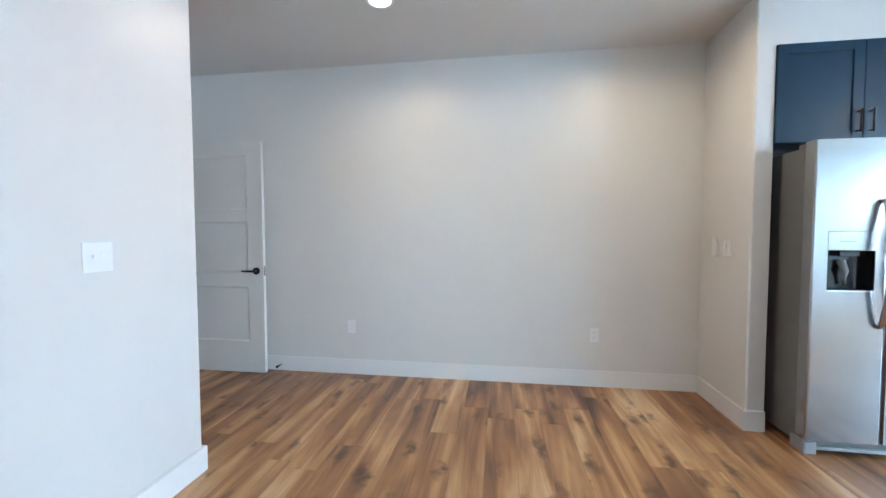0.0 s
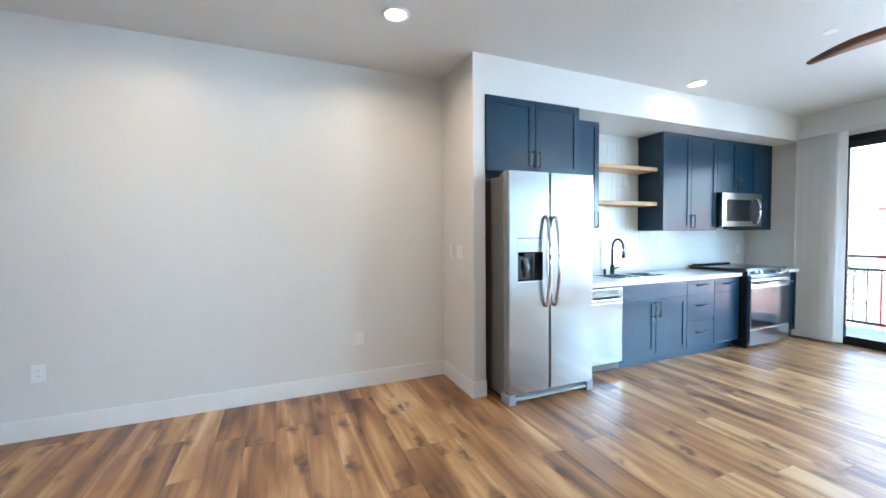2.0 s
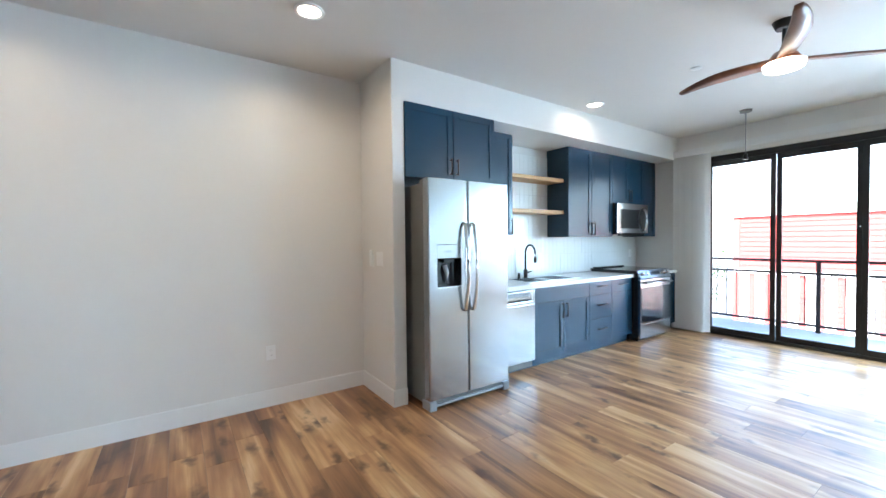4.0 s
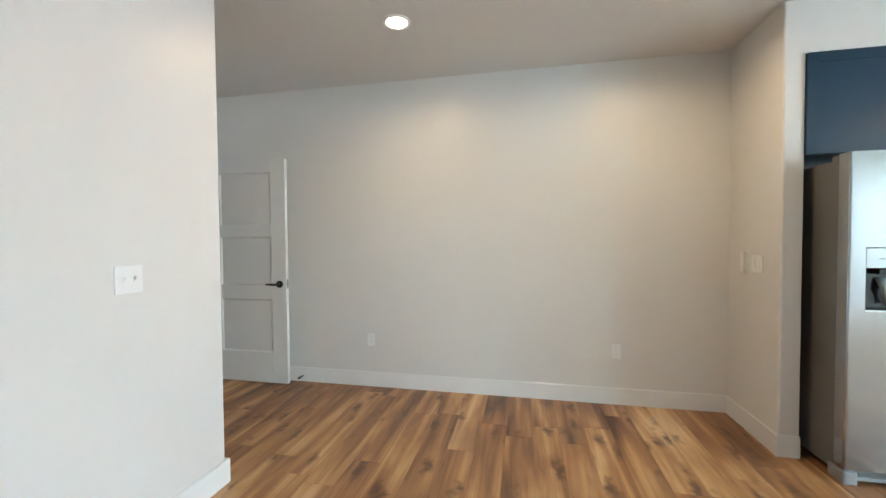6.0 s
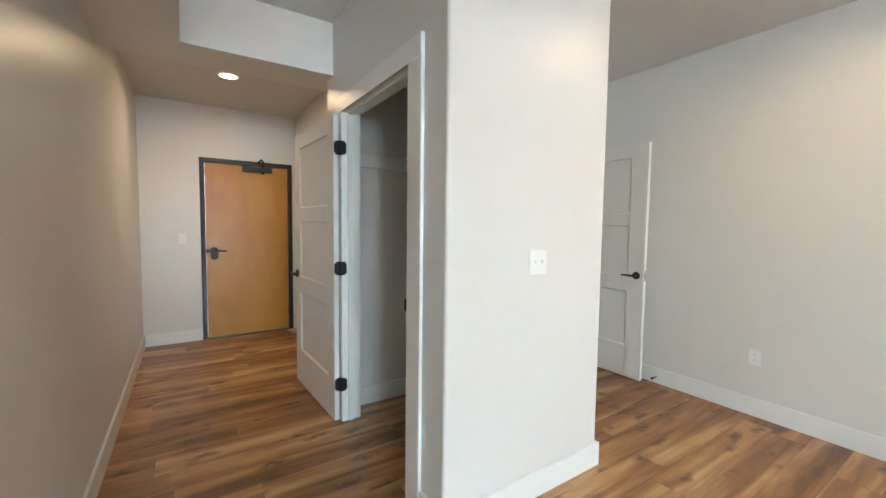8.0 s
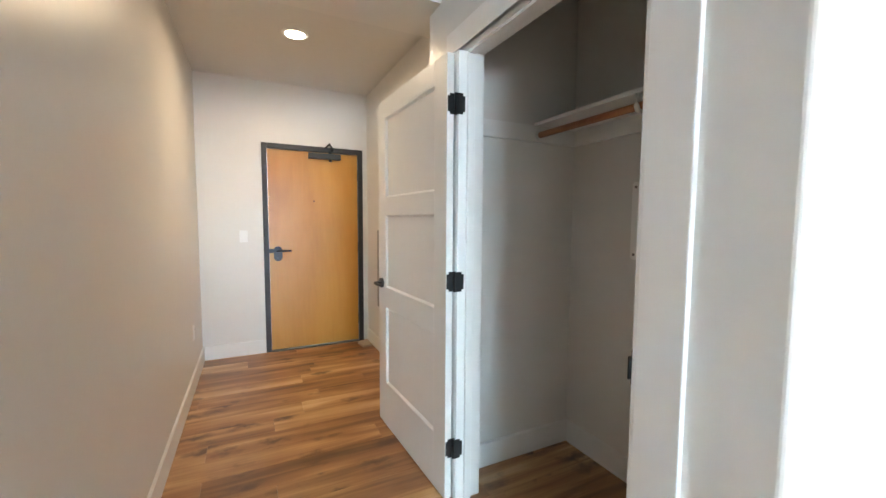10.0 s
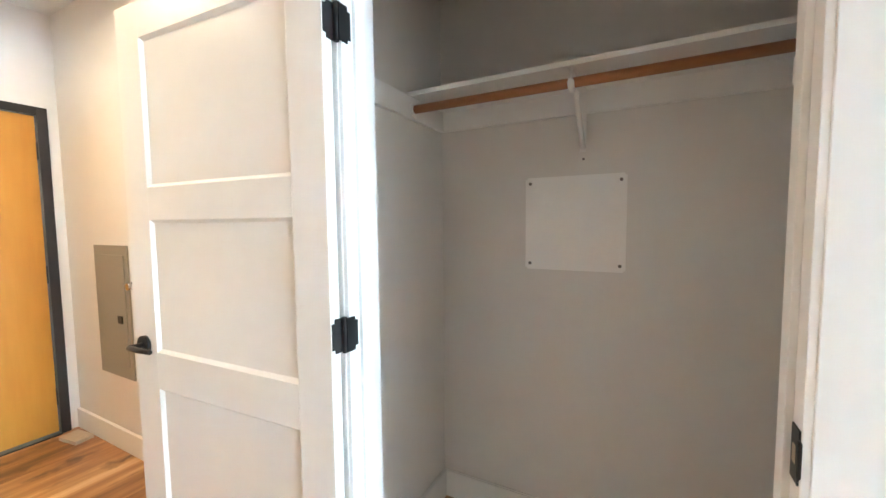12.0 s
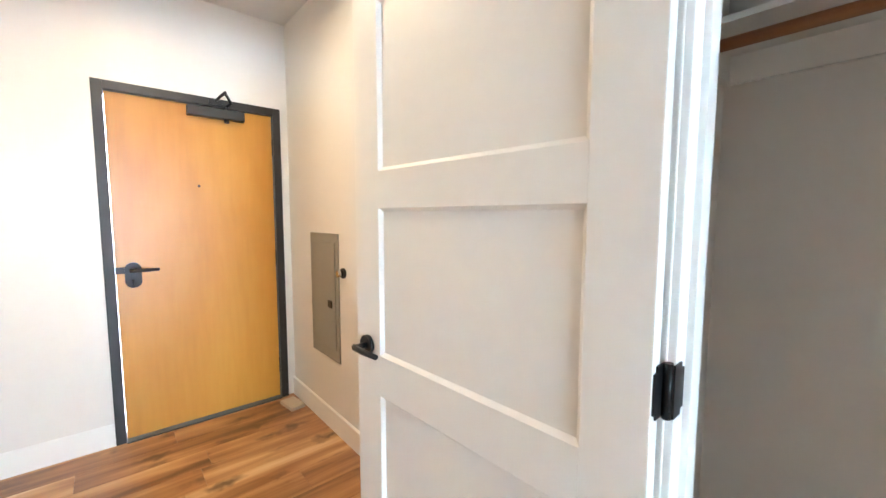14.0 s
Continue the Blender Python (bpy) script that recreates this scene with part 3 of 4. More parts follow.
# ---------------- ceiling fittings ----------------
def downlight(x, y, top):
    d = thing("recessed_light", (x, y, top), "round white recessed ceiling light, switched on", "ceiling light", "recessed ceiling lights")
    bm = bmesh.new()
    rings = [(0.092, 0.0), (0.090, -0.006), (0.075, -0.010), (0.068, -0.004)]
    loops = [[bm.verts.new((x + r * math.cos(a * math.tau / 36), y + r * math.sin(a * math.tau / 36), top + z)) for a in range(36)] for r, z in rings]
    for p, q in zip(loops, loops[1:]):
        for a in range(36):
            bm.faces.new((p[a], p[(a + 1) % 36], q[(a + 1) % 36], q[a])).smooth = True
    bmesh.ops.recalc_face_normals(bm, faces=bm.faces)
    part("trim_ring", bm, WHITE_PLASTIC, d)
    part("lens", rod((x, y, top - 0.0045), (x, y, top - 0.002), 0.069, 36), GLOW, d, "glowing frosted lens")


for lx, ly, top_z, _ in LAMPS:
    downlight(lx, ly, top_z)
cap = thing("sprinkler_cover", (3.71, 1.56, CEIL), "flat round white sprinkler cover plate", "sprinkler cover")
part("disc", rod((3.71, 1.56, CEIL), (3.71, 1.56, CEIL - 0.006), 0.042, 30), WHITE_PLASTIC, cap)

FX, FY = 3.42, 0.91
fan = thing("ceiling_fan", (FX, FY, CEIL), "three-bladed walnut ceiling fan with a round light", "ceiling fan")
part("canopy", rod((FX, FY, CEIL - 0.05), (FX, FY, CEIL), 0.045, 30, 0.065), BLACK, fan)
part("downrod", rod((FX, FY, 2.53), (FX, FY, CEIL - 0.05), 0.012), BLACK, fan)
part("motor", rod((FX, FY, 2.475), (FX, FY, 2.55), 0.105, 36, 0.06), FAN_WOOD, fan, "walnut motor housing")
part("lamp", rod((FX, FY, 2.445), (FX, FY, 2.476), 0.105, 36, 0.115), GLOW, fan, "round glowing light kit")


def blade(angle):
    bm = bmesh.new()
    rows = []
    for i in range(15):
        u = i / 14
        r = 0.06 + 0.66 * u
        half = 0.05 * (1 - u) ** 0.7 * (0.6 + 0.8 * min(1, u * 2)) + 0.018
        lift = 0.012 * math.sin(u * 3.0) + 0.02 * u
        tilt = radians(16) * (1 - 0.5 * u)
        sweep = 0.05 * math.sin(u * 2.6)
        rows.append([bm.verts.new((r, sweep + s * half * math.cos(tilt), 2.497 + lift + s * half * math.sin(tilt) + d)) for s, d in ((-1, 0), (1, 0), (1, 0.012), (-1, 0.012))])
    for p, q in zip(rows, rows[1:]):
        for k in range(4):
            bm.faces.new((p[k], p[(k + 1) % 4], q[(k + 1) % 4], q[k])).smooth = k % 2 == 0
    bm.faces.new(rows[0])
    bm.faces.new(rows[-1][::-1])
    bmesh.ops.recalc_face_normals(bm, faces=bm.faces)
    bmesh.ops.rotate(bm, verts=bm.verts, matrix=Matrix.Rotation(radians(angle), 3, "Z"))
    bmesh.ops.translate(bm, verts=bm.verts, vec=(FX, FY, 0))
    part("blade", bm, FAN_WOOD, fan)


for a in (77, 197, 317):
    blade(a)

pend = thing("pendant_light", (5.39, 1.75, CEIL), "bare pendant socket on a thin cord", "pendant light")
part("canopy", rod((5.39, 1.75, CEIL - 0.022), (5.39, 1.75, CEIL), 0.055, 28, 0.06), SCREW, pend)
part("cord", rod((5.39, 1.75, 2.27), (5.39, 1.75, CEIL - 0.02), 0.006, 8), GREY_PLASTIC, pend)
part("socket", rod((5.39, 1.75, 2.20), (5.39, 1.75, 2.27), 0.026, 16, 0.016), BLACK, pend)


# ---------------- kitchen ----------------
def bar_pull(parent, p, along, length, out=(0, -1, 0)):
    p, along, out = Vector(p), Vector(along), Vector(out)
    a, b = p - along * length / 2, p + along * length / 2
    h = part("handle", tube([a + out * 0.03, b + out * 0.03], 0.0055, 8), BLACK, parent, "slim matte black bar pull")
    for q in (a + along * 0.012, b - along * 0.012):
        part("post", rod(q, q + out * 0.03, 0.005, 8), BLACK, h)


def shaker_front(parent, x0, x1, z0, z1, y, name="door", frame_w=0.058):
    """A framed front with a recessed field; its face lies at y."""
    g = 0.002
    x0, x1, z0, z1 = x0 + g, x1 - g, z0 + g, z1 - g
    d = part(name, box(x0 + frame_w - 0.003, x1 - frame_w + 0.003, y + 0.008, y + 0.018, z0 + frame_w - 0.003, z1 - frame_w + 0.003), NAVY, parent)
    for a, b in ((x0, x0 + frame_w), (x1 - frame_w, x1)):
        part("stile", box(a, b, y, y + 0.02, z0, z1, 0.0012), NAVY, d)
    for a, b in ((z0, z0 + frame_w), (z1 - frame_w, z1)):
        part("rail", box(x0 + frame_w, x1 - frame_w, y, y + 0.02, a, b, 0.0012), NAVY, d)
    return d


def slab_front(parent, x0, x1, z0, z1, y, name="drawer"):
    g = 0.002
    return part(name, box(x0 + g, x1 - g, y, y + 0.02, z0 + g, z1 - g, 0.0015), NAVY, parent)


def cabinet(name, x0, x1, y, z0, z1, label, back=3.398):
    c = thing(name, ((x0 + x1) / 2, (y + back) / 2, z0), label, "cabinet")
    part("body", box(x0 + 0.0005, x1 - 0.0005, y + 0.021, back, z0, z1, 0.001), NAVY, c)
    return c


c = cabinet("over_fridge_cabinet", 1.567, 2.515, 2.775, 1.835, 2.438, "navy shaker two-door cabinet above the fridge")
shaker_front(c, 1.567, 2.041, 1.835, 2.438, 2.775)
shaker_front(c, 2.041, 2.515, 1.835, 2.438, 2.775)
for hx in (2.008, 2.074):
    bar_pull(c, (hx, 2.775, 1.95), (0, 0, 1), 0.14)
c = cabinet("wall_cabinet", 2.52, 3.03, 3.06, 1.37, 2.438, "navy shaker wall cabinet beside the open shelves")
shaker_front(c, 2.52, 3.03, 1.37, 2.438, 3.06)
bar_pull(c, (2.998, 3.06, 1.46), (0, 0, 1), 0.16)
c = cabinet("wall_cabinet", 3.96, 4.88, 3.06, 1.345, 2.438, "navy shaker two-door wall cabinet, closed")
shaker_front(c, 3.96, 4.42, 1.345, 2.438, 3.06)
shaker_front(c, 4.42, 4.88, 1.345, 2.438, 3.06)
for hx in (4.388, 4.452):
    bar_pull(c, (hx, 3.06, 1.45), (0, 0, 1), 0.16)
c = cabinet("over_microwave_cabinet", 4.88, 5.66, 3.06, 1.80, 2.438, "navy shaker two-door cabinet above the microwave")
shaker_front(c, 4.88, 5.27, 1.80, 2.438, 3.06)
shaker_front(c, 5.27, 5.66, 1.80, 2.438, 3.06)
for hx in (5.238, 5.302):
    bar_pull(c, (hx, 3.06, 1.91), (0, 0, 1), 0.16)
c = cabinet("wall_cabinet", 5.66, 5.985, 3.06, 1.345, 2.438, "narrow navy shaker wall cabinet by the window wall")
shaker_front(c, 5.66, 5.985, 1.345, 2.438, 3.06)

BASE_Y, BASE_TOP = 2.77, 0.822


def base_cabinet(name, x0, x1, label):
    b = cabinet(name, x0, x1, BASE_Y, 0.10, BASE_TOP, label)
    part("toe_kick", box(x0, x1, 2.835, 3.39, 0, 0.10), NAVY, b)
    return b


c = base_cabinet("sink_cabinet", 3.04, 3.96, "navy shaker sink base cabinet with two doors")
slab_front(c, 3.04, 3.96, 0.665, BASE_TOP, BASE_Y, "false_front")
shaker_front(c, 3.04, 3.50, 0.10, 0.66, BASE_Y)
shaker_front(c, 3.50, 3.96, 0.10, 0.66, BASE_Y)
for hx in (3.465, 3.535):
    bar_pull(c, (hx, BASE_Y, 0.555), (0, 0, 1), 0.16)
c = base_cabinet("drawer_cabinet", 3.96, 4.40, "navy three-drawer base cabinet")
for a, b in ((0.665, BASE_TOP), (0.385, 0.66), (0.10, 0.38)):
    slab_front(c, 3.96, 4.40, a, b, BASE_Y)
    bar_pull(c, (4.18, BASE_Y, (a + b) / 2 + 0.02), (1, 0, 0), 0.17)
c = base_cabinet("base_cabinet", 4.40, 4.84, "navy base cabinet with a drawer above one door")
slab_front(c, 4.40, 4.84, 0.665, BASE_TOP, BASE_Y)
bar_pull(c, (4.62, BASE_Y, 0.755), (1, 0, 0), 0.17)
shaker_front(c, 4.40, 4.84, 0.10, 0.66, BASE_Y)
c = base_cabinet("base_cabinet", 5.63, 6.0, "narrow navy base cabinet by the window wall")
shaker_front(c, 5.63, 6.0, 0.10, BASE_TOP, BASE_Y)
structure("trim", box(2.45, 4.84, 2.822, 2.834, 0, 0.02, 0.004), NAVY, "slim navy shoe moulding along the cabinets", "trim")

# worktop with a cut-out for the sink
SX0, SX1, SY0, SY1 = 3.12, 3.90, 2.88, 3.27
top = thing("worktop", (3.7, 3.08, 0.864), "white quartz worktop with a square edge", "worktop")
wt = bmesh.new()
add_box(wt, 2.45, SX0, 2.745, 3.386, 0.823, 0.864)
add_box(wt, SX1, 4.845, 2.745, 3.386, 0.823, 0.864)
add_box(wt, SX0, SX1, 2.745, SY0, 0.823, 0.864)
add_box(wt, SX0, SX1, SY1, 3.386, 0.823, 0.864)
part("slab", wt, QUARTZ, top)
part("end_slab", box(5.615, 6.045, 2.745, 3.386, 0.823, 0.864, 0.002), QUARTZ, top)

sink = thing("kitchen_sink", (3.51, 3.08, 0.85), "stainless steel double-bowl drop-in sink", "sink")
rim = bmesh.new()
add_box(rim, SX0 - 0.02, SX1 + 0.02, SY0 - 0.02, SY0 + 0.02, 0.8645, 0.869, 0.001)
add_box(rim, SX0 - 0.02, SX1 + 0.02, SY1 - 0.02, SY1 + 0.055, 0.8645, 0.869, 0.001)
for a, b in ((SX0 - 0.02, SX0 + 0.02), (3.49, 3.53), (SX1 - 0.02, SX1 + 0.02)):
    add_box(rim, a, b, SY0 + 0.02, SY1 - 0.02, 0.8645, 0.869, 0.001)
part("rim", rim, STEEL_BRIGHT, sink)
for a, b in ((SX0 + 0.015, 3.495), (3.525, SX1 - 0.015)):
    bm = box(a, b, SY0 + 0.015, SY1 - 0.015, 0.68, 0.866)
    bmesh.ops.delete(bm, geom=[f for f in bm.faces if f.normal.z > 0.9], context="FACES")
    bmesh.ops.bevel(bm, geom=[e for e in bm.edges if len(e.link_faces) == 2], offset=0.03, segments=4, affect="EDGES")
    bowl = part("bowl", bm, STEEL_BRIGHT, sink)
    part("drain", rod(((a + b) / 2, 3.08, 0.681), ((a + b) / 2, 3.08, 0.684), 0.04, 24), SCREW, bowl)

faucet = thing("kitchen_faucet", (3.47, 3.31, 0.869), "matte black gooseneck kitchen faucet", "faucet")
part("base", rod((3.47, 3.30, 0.869), (3.47, 3.30, 0.965), 0.024, 24), BLACK, faucet)
arc = [(3.47, 3.30, 0.96), (3.47, 3.30, 1.15)] + [(3.47, 3.30 - 0.075 + 0.075 * math.cos(a * math.pi / 10), 1.16 + 0.095 * math.sin(a * math.pi / 10)) for a in range(11)] + [(3.47, 3.15, 1.11)]
part("spout", tube(arc, 0.0115, 12), BLACK, faucet)
part("spray_head", rod((3.47, 3.15, 1.05), (3.47, 3.15, 1.11), 0.015, 16), BLACK, faucet)
part("handle", tube([(3.49, 3.30, 0.925), (3.53, 3.30, 0.93), (3.58, 3.295, 0.94)], [0.012, 0.009, 0.006]), BLACK, faucet)
soap = thing("soap_dispenser", (3.36, 3.31, 0.869), "short matte black soap dispenser", "soap dispenser")
part("body", rod((3.36, 3.30, 0.869), (3.36, 3.30, 0.925), 0.017, 18, 0.014), BLACK, soap)

for z in (2.01, 1.625):
    s = thing("floating_shelf", (3.5, 3.26, z), "thick oak floating shelf, empty", "shelf", "kitchen floating shelves")
    part("board", box(3.032, 3.958, 3.13, 3.386, z, z + 0.042, 0.002), SHELF_WOOD, s)

# dishwasher
dw = thing("dishwasher", (2.74, 3.05, 0), "stainless steel dishwasher under the worktop", "dishwasher")
part("tub", box(2.445, 3.035, 2.80, 3.38, 0.02, 0.815), GREY_SIDE, dw)
part("door", box(2.447, 3.033, 2.755, 2.80, 0.095, 0.671, 0.006), STEEL, dw)
part("control_panel", box(2.447, 3.033, 2.752, 2.80, 0.675, 0.805, 0.004), STEEL, dw)
part("vent_strip", box(2.447, 3.033, 2.775, 2.80, 0.807, 0.819), DARK_PLASTIC, dw, "black gap strip under the worktop")
grip = part("pocket_handle", box(2.50, 2.98, 2.738, 2.753, 0.688, 0.706, 0.004), STEEL_BRIGHT, dw, "polished lip of the pocket handle")
part("recess", box(2.50, 2.98, 2.7505, 2.7525, 0.707, 0.728), DARK_PLASTIC, grip, "dark finger recess")
part("display", box(2.52, 2.96, 2.7505, 2.753, 0.755, 0.790), GREY_PLASTIC, dw, "grey control strip")
for kx in (2.86, 2.89, 2.92):
    part("button", rod((kx, 2.7507, 0.772), (kx, 2.748, 0.772), 0.006, 10), DARK_PLASTIC, dw)
part("kick_plate", box(2.455, 3.025, 2.83, 2.84, 0.005, 0.09), DARK_PLASTIC, dw)

# refrigerator
FX0, FX1, FYF = 1.622, 2.452, 2.53
fr = thing("refrigerator", (2.04, 2.9, 0), "stainless side-by-side refrigerator with ice dispenser", "refrigerator")
part("cabinet", box(FX0 + 0.012, FX1 - 0.012, FYF + 0.085, 3.32, 0.035, 1.772, 0.006), GREY_SIDE, fr)
for a, b in ((FX0 + 0.02, FX0 + 0.10), (FX1 - 0.10, FX1 - 0.02)):
    part("hinge_cover", box(a, b, FYF + 0.03, FYF + 0.16, 1.772, 1.80, 0.008), GREY_SIDE, fr)
SPLIT = 1.998


def fridge_door(x0, x1, hole=None):
    bm = box(x0, x1, FYF, FYF + 0.075, 0.085, 1.80)
    bmesh.ops.bevel(bm, geom=[e for e in bm.edges if abs(e.verts[0].co.z - e.verts[1].co.z) > 0.5 and e.verts[0].co.y < FYF + 0.01], offset=0.012, segments=4, affect="EDGES")
    return part("door", bm, STEEL, fr)


DX0, DX1, DZ0, DZ1 = 1.70, 1.935, 0.945, 1.18
bm = bmesh.new()
add_box(bm, FX0, DX0, FYF, FYF + 0.075, 0.085, 1.80)
add_box(bm, DX1, SPLIT - 0.003, FYF, FYF + 0.075, 0.085, 1.80)
add_box(bm, DX0, DX1, FYF, FYF + 0.075, 0.085, DZ0)
add_box(bm, DX0, DX1, FYF, FYF + 0.075, DZ1 + 0.11, 1.80)
round_edges(bm, upright_at((FX0, FYF), (SPLIT - 0.003, FYF)), 0.011)
door_a = part("door", bm, STEEL, fr)
part("dispenser_panel", box(DX0, DX1, FYF - 0.002, FYF + 0.07, DZ1, DZ1 + 0.107, 0.003), STEEL, door_a)
part("panel_seam", box(DX0 + 0.06, DX1 - 0.10, FYF - 0.003, FYF, DZ1 + 0.05, DZ1 + 0.053), GREY_PLASTIC, door_a)
part("dispenser_well", box(DX0, DX1, FYF + 0.055, FYF + 0.07, DZ0, DZ1), DARK_PLASTIC, door_a, "glossy black dispenser recess")
for a, b in ((DX0, DX0 + 0.004), (DX1 - 0.004, DX1)):
    part("well_side", box(a, b, FYF + 0.001, FYF + 0.055, DZ0, DZ1), DARK_PLASTIC, door_a)
part("drip_tray", box(DX0, DX1, FYF - 0.001, FYF + 0.055, DZ0, DZ0 + 0.012, 0.002), STEEL_BRIGHT, door_a)
part("paddle", tube([(1.80, FYF + 0.045, 1.12), (1.805, FYF + 0.02, 1.06), (1.81, FYF + 0.035, 0.985)], [0.02, 0.016, 0.012], 12), GREY_PLASTIC, door_a)
part("nozzle", box(1.77, 1.87, FYF + 0.012, FYF + 0.05, 1.145, 1.178, 0.004), DARK_PLASTIC, door_a)
door_b = fridge_door(SPLIT + 0.003, FX1)
for x, dd in ((SPLIT - 0.043, door_a), (SPLIT + 0.043, door_b)):
    pts = [(x, FYF - 0.005, 1.455)] + [(x, FYF - 0.028 - 0.045 * math.sin(math.pi * k / 10), 1.44 - 0.67 * k / 10) for k in range(11)] + [(x, FYF - 0.005, 0.755)]
    part("handle", tube(pts, 0.0145, 12), STEEL_BRIGHT, dd, "curved polished steel handle")
part("base_grille", box(FX0 + 0.06, FX1 - 0.06, FYF + 0.03, FYF + 0.08, 0.03, 0.082, 0.003), GREY_SIDE, fr)
part("grille_rail", box(FX0 + 0.05, FX1 - 0.05, FYF + 0.012, FYF + 0.03, 0.025, 0.045, 0.003), GREY_PLASTIC, fr)
for a, b in ((FX0, FX0 + 0.065), (FX1 - 0.065, FX1)):
    part("foot_cover", box(a, b, FYF + 0.002, FYF + 0.12, 0.0, 0.072, 0.008), GREY_PLASTIC, fr)

# microwave
mw = thing("microwave", (5.27, 3.2, 1.38), "stainless over-the-range microwave with a black window", "microwave")
part("case", box(4.883, 5.657, 3.035, 3.38, 1.375, 1.798, 0.004), DARK_PLASTIC, mw)
part("door", box(4.885, 5.655, 2.995, 3.035, 1.39, 1.796, 0.006), STEEL, mw)
part("window", box(4.965, 5.44, 2.991, 2.996, 1.455, 1.715, 0.002), DARK_PLASTIC, mw, "black glass window")
part("handle", tube([(5.52, 2.993, 1.735)] + [(5.52, 2.965 - 0.03 * math.sin(math.pi * k / 8), 1.72 - 0.28 * k / 8) for k in range(9)] + [(5.52, 2.993, 1.425)], 0.014, 10), STEEL_BRIGHT, mw, "curved polished handle")
part("vent_lip", box(5.0, 5.6, 3.02, 3.06, 1.355, 1.376, 0.003), DARK_PLASTIC, mw)

# range
rg = thing("kitchen_range", (5.23, 3.0, 0), "stainless slide-in electric range with a glass cooktop", "range")
RX0, RX1, RY = 4.852, 5.608, 2.66
part("body", box(RX0, RX1, RY + 0.04, 3.37, 0.02, 0.885), DARK_PLASTIC, rg)
part("cooktop", box(RX0 - 0.006, RX1 + 0.006, RY + 0.05, 3.38, 0.886, 0.905, 0.003), DARK_PLASTIC, rg, "black glass cooktop")
part("rear_vent", box(RX0 + 0.05, RX1 - 0.05, 3.30, 3.375, 0.905, 0.922, 0.004), DARK_PLASTIC, rg)
cp = bmesh.new()
sec = [(RY + 0.045, 0.80), (RY, 0.80), (RY - 0.005, 0.815), (RY + 0.045, 0.908), (RY + 0.075, 0.908)]
ra, rb = [cp.verts.new((RX0, y, z)) for y, z in sec], [cp.verts.new((RX1, y, z)) for y, z in sec]
for k in range(5):
    cp.faces.new((ra[k], ra[(k + 1) % 5], rb[(k + 1) % 5], rb[k]))
cp.faces.new(ra[::-1]), cp.faces.new(rb)
bmesh.ops.recalc_face_normals(cp, faces=cp.faces)
panel = part("control_panel", cp, STEEL, rg)
for kx in (4.93, 5.02, 5.44, 5.53):
    part("knob", rod((kx, RY + 0.022, 0.862), (kx, RY - 0.012, 0.88), 0.022, 20, 0.018), STEEL_BRIGHT, panel)
dsp = box(5.12, 5.34, -0.002, 0.002, -0.022, 0.022)
bmesh.ops.rotate(dsp, verts=dsp.verts, matrix=Matrix.Rotation(radians(-28), 3, "X"))
bmesh.ops.translate(dsp, verts=dsp.verts, vec=(0, RY + 0.019, 0.861))
part("display", dsp, DARK_PLASTIC, panel)
odoor = part("oven_door", box(RX0 + 0.004, RX1 - 0.004, RY, RY + 0.04, 0.235, 0.795, 0.005), STEEL, rg)
part("oven_window", box(RX0 + 0.012, RX1 - 0.012, RY - 0.004, RY + 0.001, 0.245, 0.69, 0.002), DARK_PLASTIC, odoor, "black glass oven window")
part("handle", tube([(RX0 + 0.05, RY - 0.045, 0.745), (RX1 - 0.05, RY - 0.045, 0.745)], 0.013, 12), STEEL_BRIGHT, odoor)
for kx in (RX0 + 0.07, RX1 - 0.07):
    part("handle_post", rod((kx, RY, 0.745), (kx, RY - 0.045, 0.745), 0.009, 10), STEEL_BRIGHT, odoor)
part("storage_drawer", box(RX0 + 0.004, RX1 - 0.004, RY, RY + 0.04, 0.045, 0.228, 0.005), STEEL, rg)
for kx in (RX0 + 0.05, RX1 - 0.05):
    part("foot", rod((kx, RY + 0.08, 0), (kx, RY + 0.08, 0.03), 0.018, 12), DARK_PLASTIC, rg)

plate("wall_outlet", pose(3.80, 3.386, 1.09), "white outlet on the tiled backsplash", "outlet")
plate("wall_outlet", pose(5.86, 3.386, 1.09), "white outlet on the tiled backsplash", "outlet")

# ---------------- glazed doors and outside ----------------
def sliding_door(name, y0, y1, n, label):
    d = tagged(link_mesh(name, box(6.10, 6.20, y0, y1, 0.0, 0.035, 0.003), FRAME_BLACK), label, "sliding door", kind="structure")
    part("head_frame", box(6.10, 6.20, y0, y1, 2.345, 2.42, 0.003), FRAME_BLACK, d)
    for a in (y0, y1 - 0.03):
        part("side_frame", box(6.10, 6.20, a, a + 0.03, 0.035, 2.345), FRAME_BLACK, d)
    w = (y1 - y0 - 0.06) / n
    for i in range(n):
        a, b = y0 + 0.03 + i * w, y0 + 0.03 + (i + 1) * w
        xo = 6.115 if i % 2 else 6.155
        s = part("sash", box(xo, xo + 0.035, a, a + 0.05, 0.036, 2.344, 0.003), FRAME_BLACK, d)
        part("stile", box(xo, xo + 0.035, b - 0.05, b, 0.036, 2.344, 0.003), FRAME_BLACK, s)
        part("rail", box(xo, xo + 0.035, a + 0.05, b - 0.05, 0.036, 0.10), FRAME_BLACK, s)
        part("rail", box(xo, xo + 0.035, a + 0.05, b - 0.05, 2.28, 2.344), FRAME_BLACK, s)
        pane = part("pane", box(xo + 0.014, xo + 0.020, a + 0.05, b - 0.05, 0.10, 2.28), GLASS, s)
        pane.visible_shadow = False


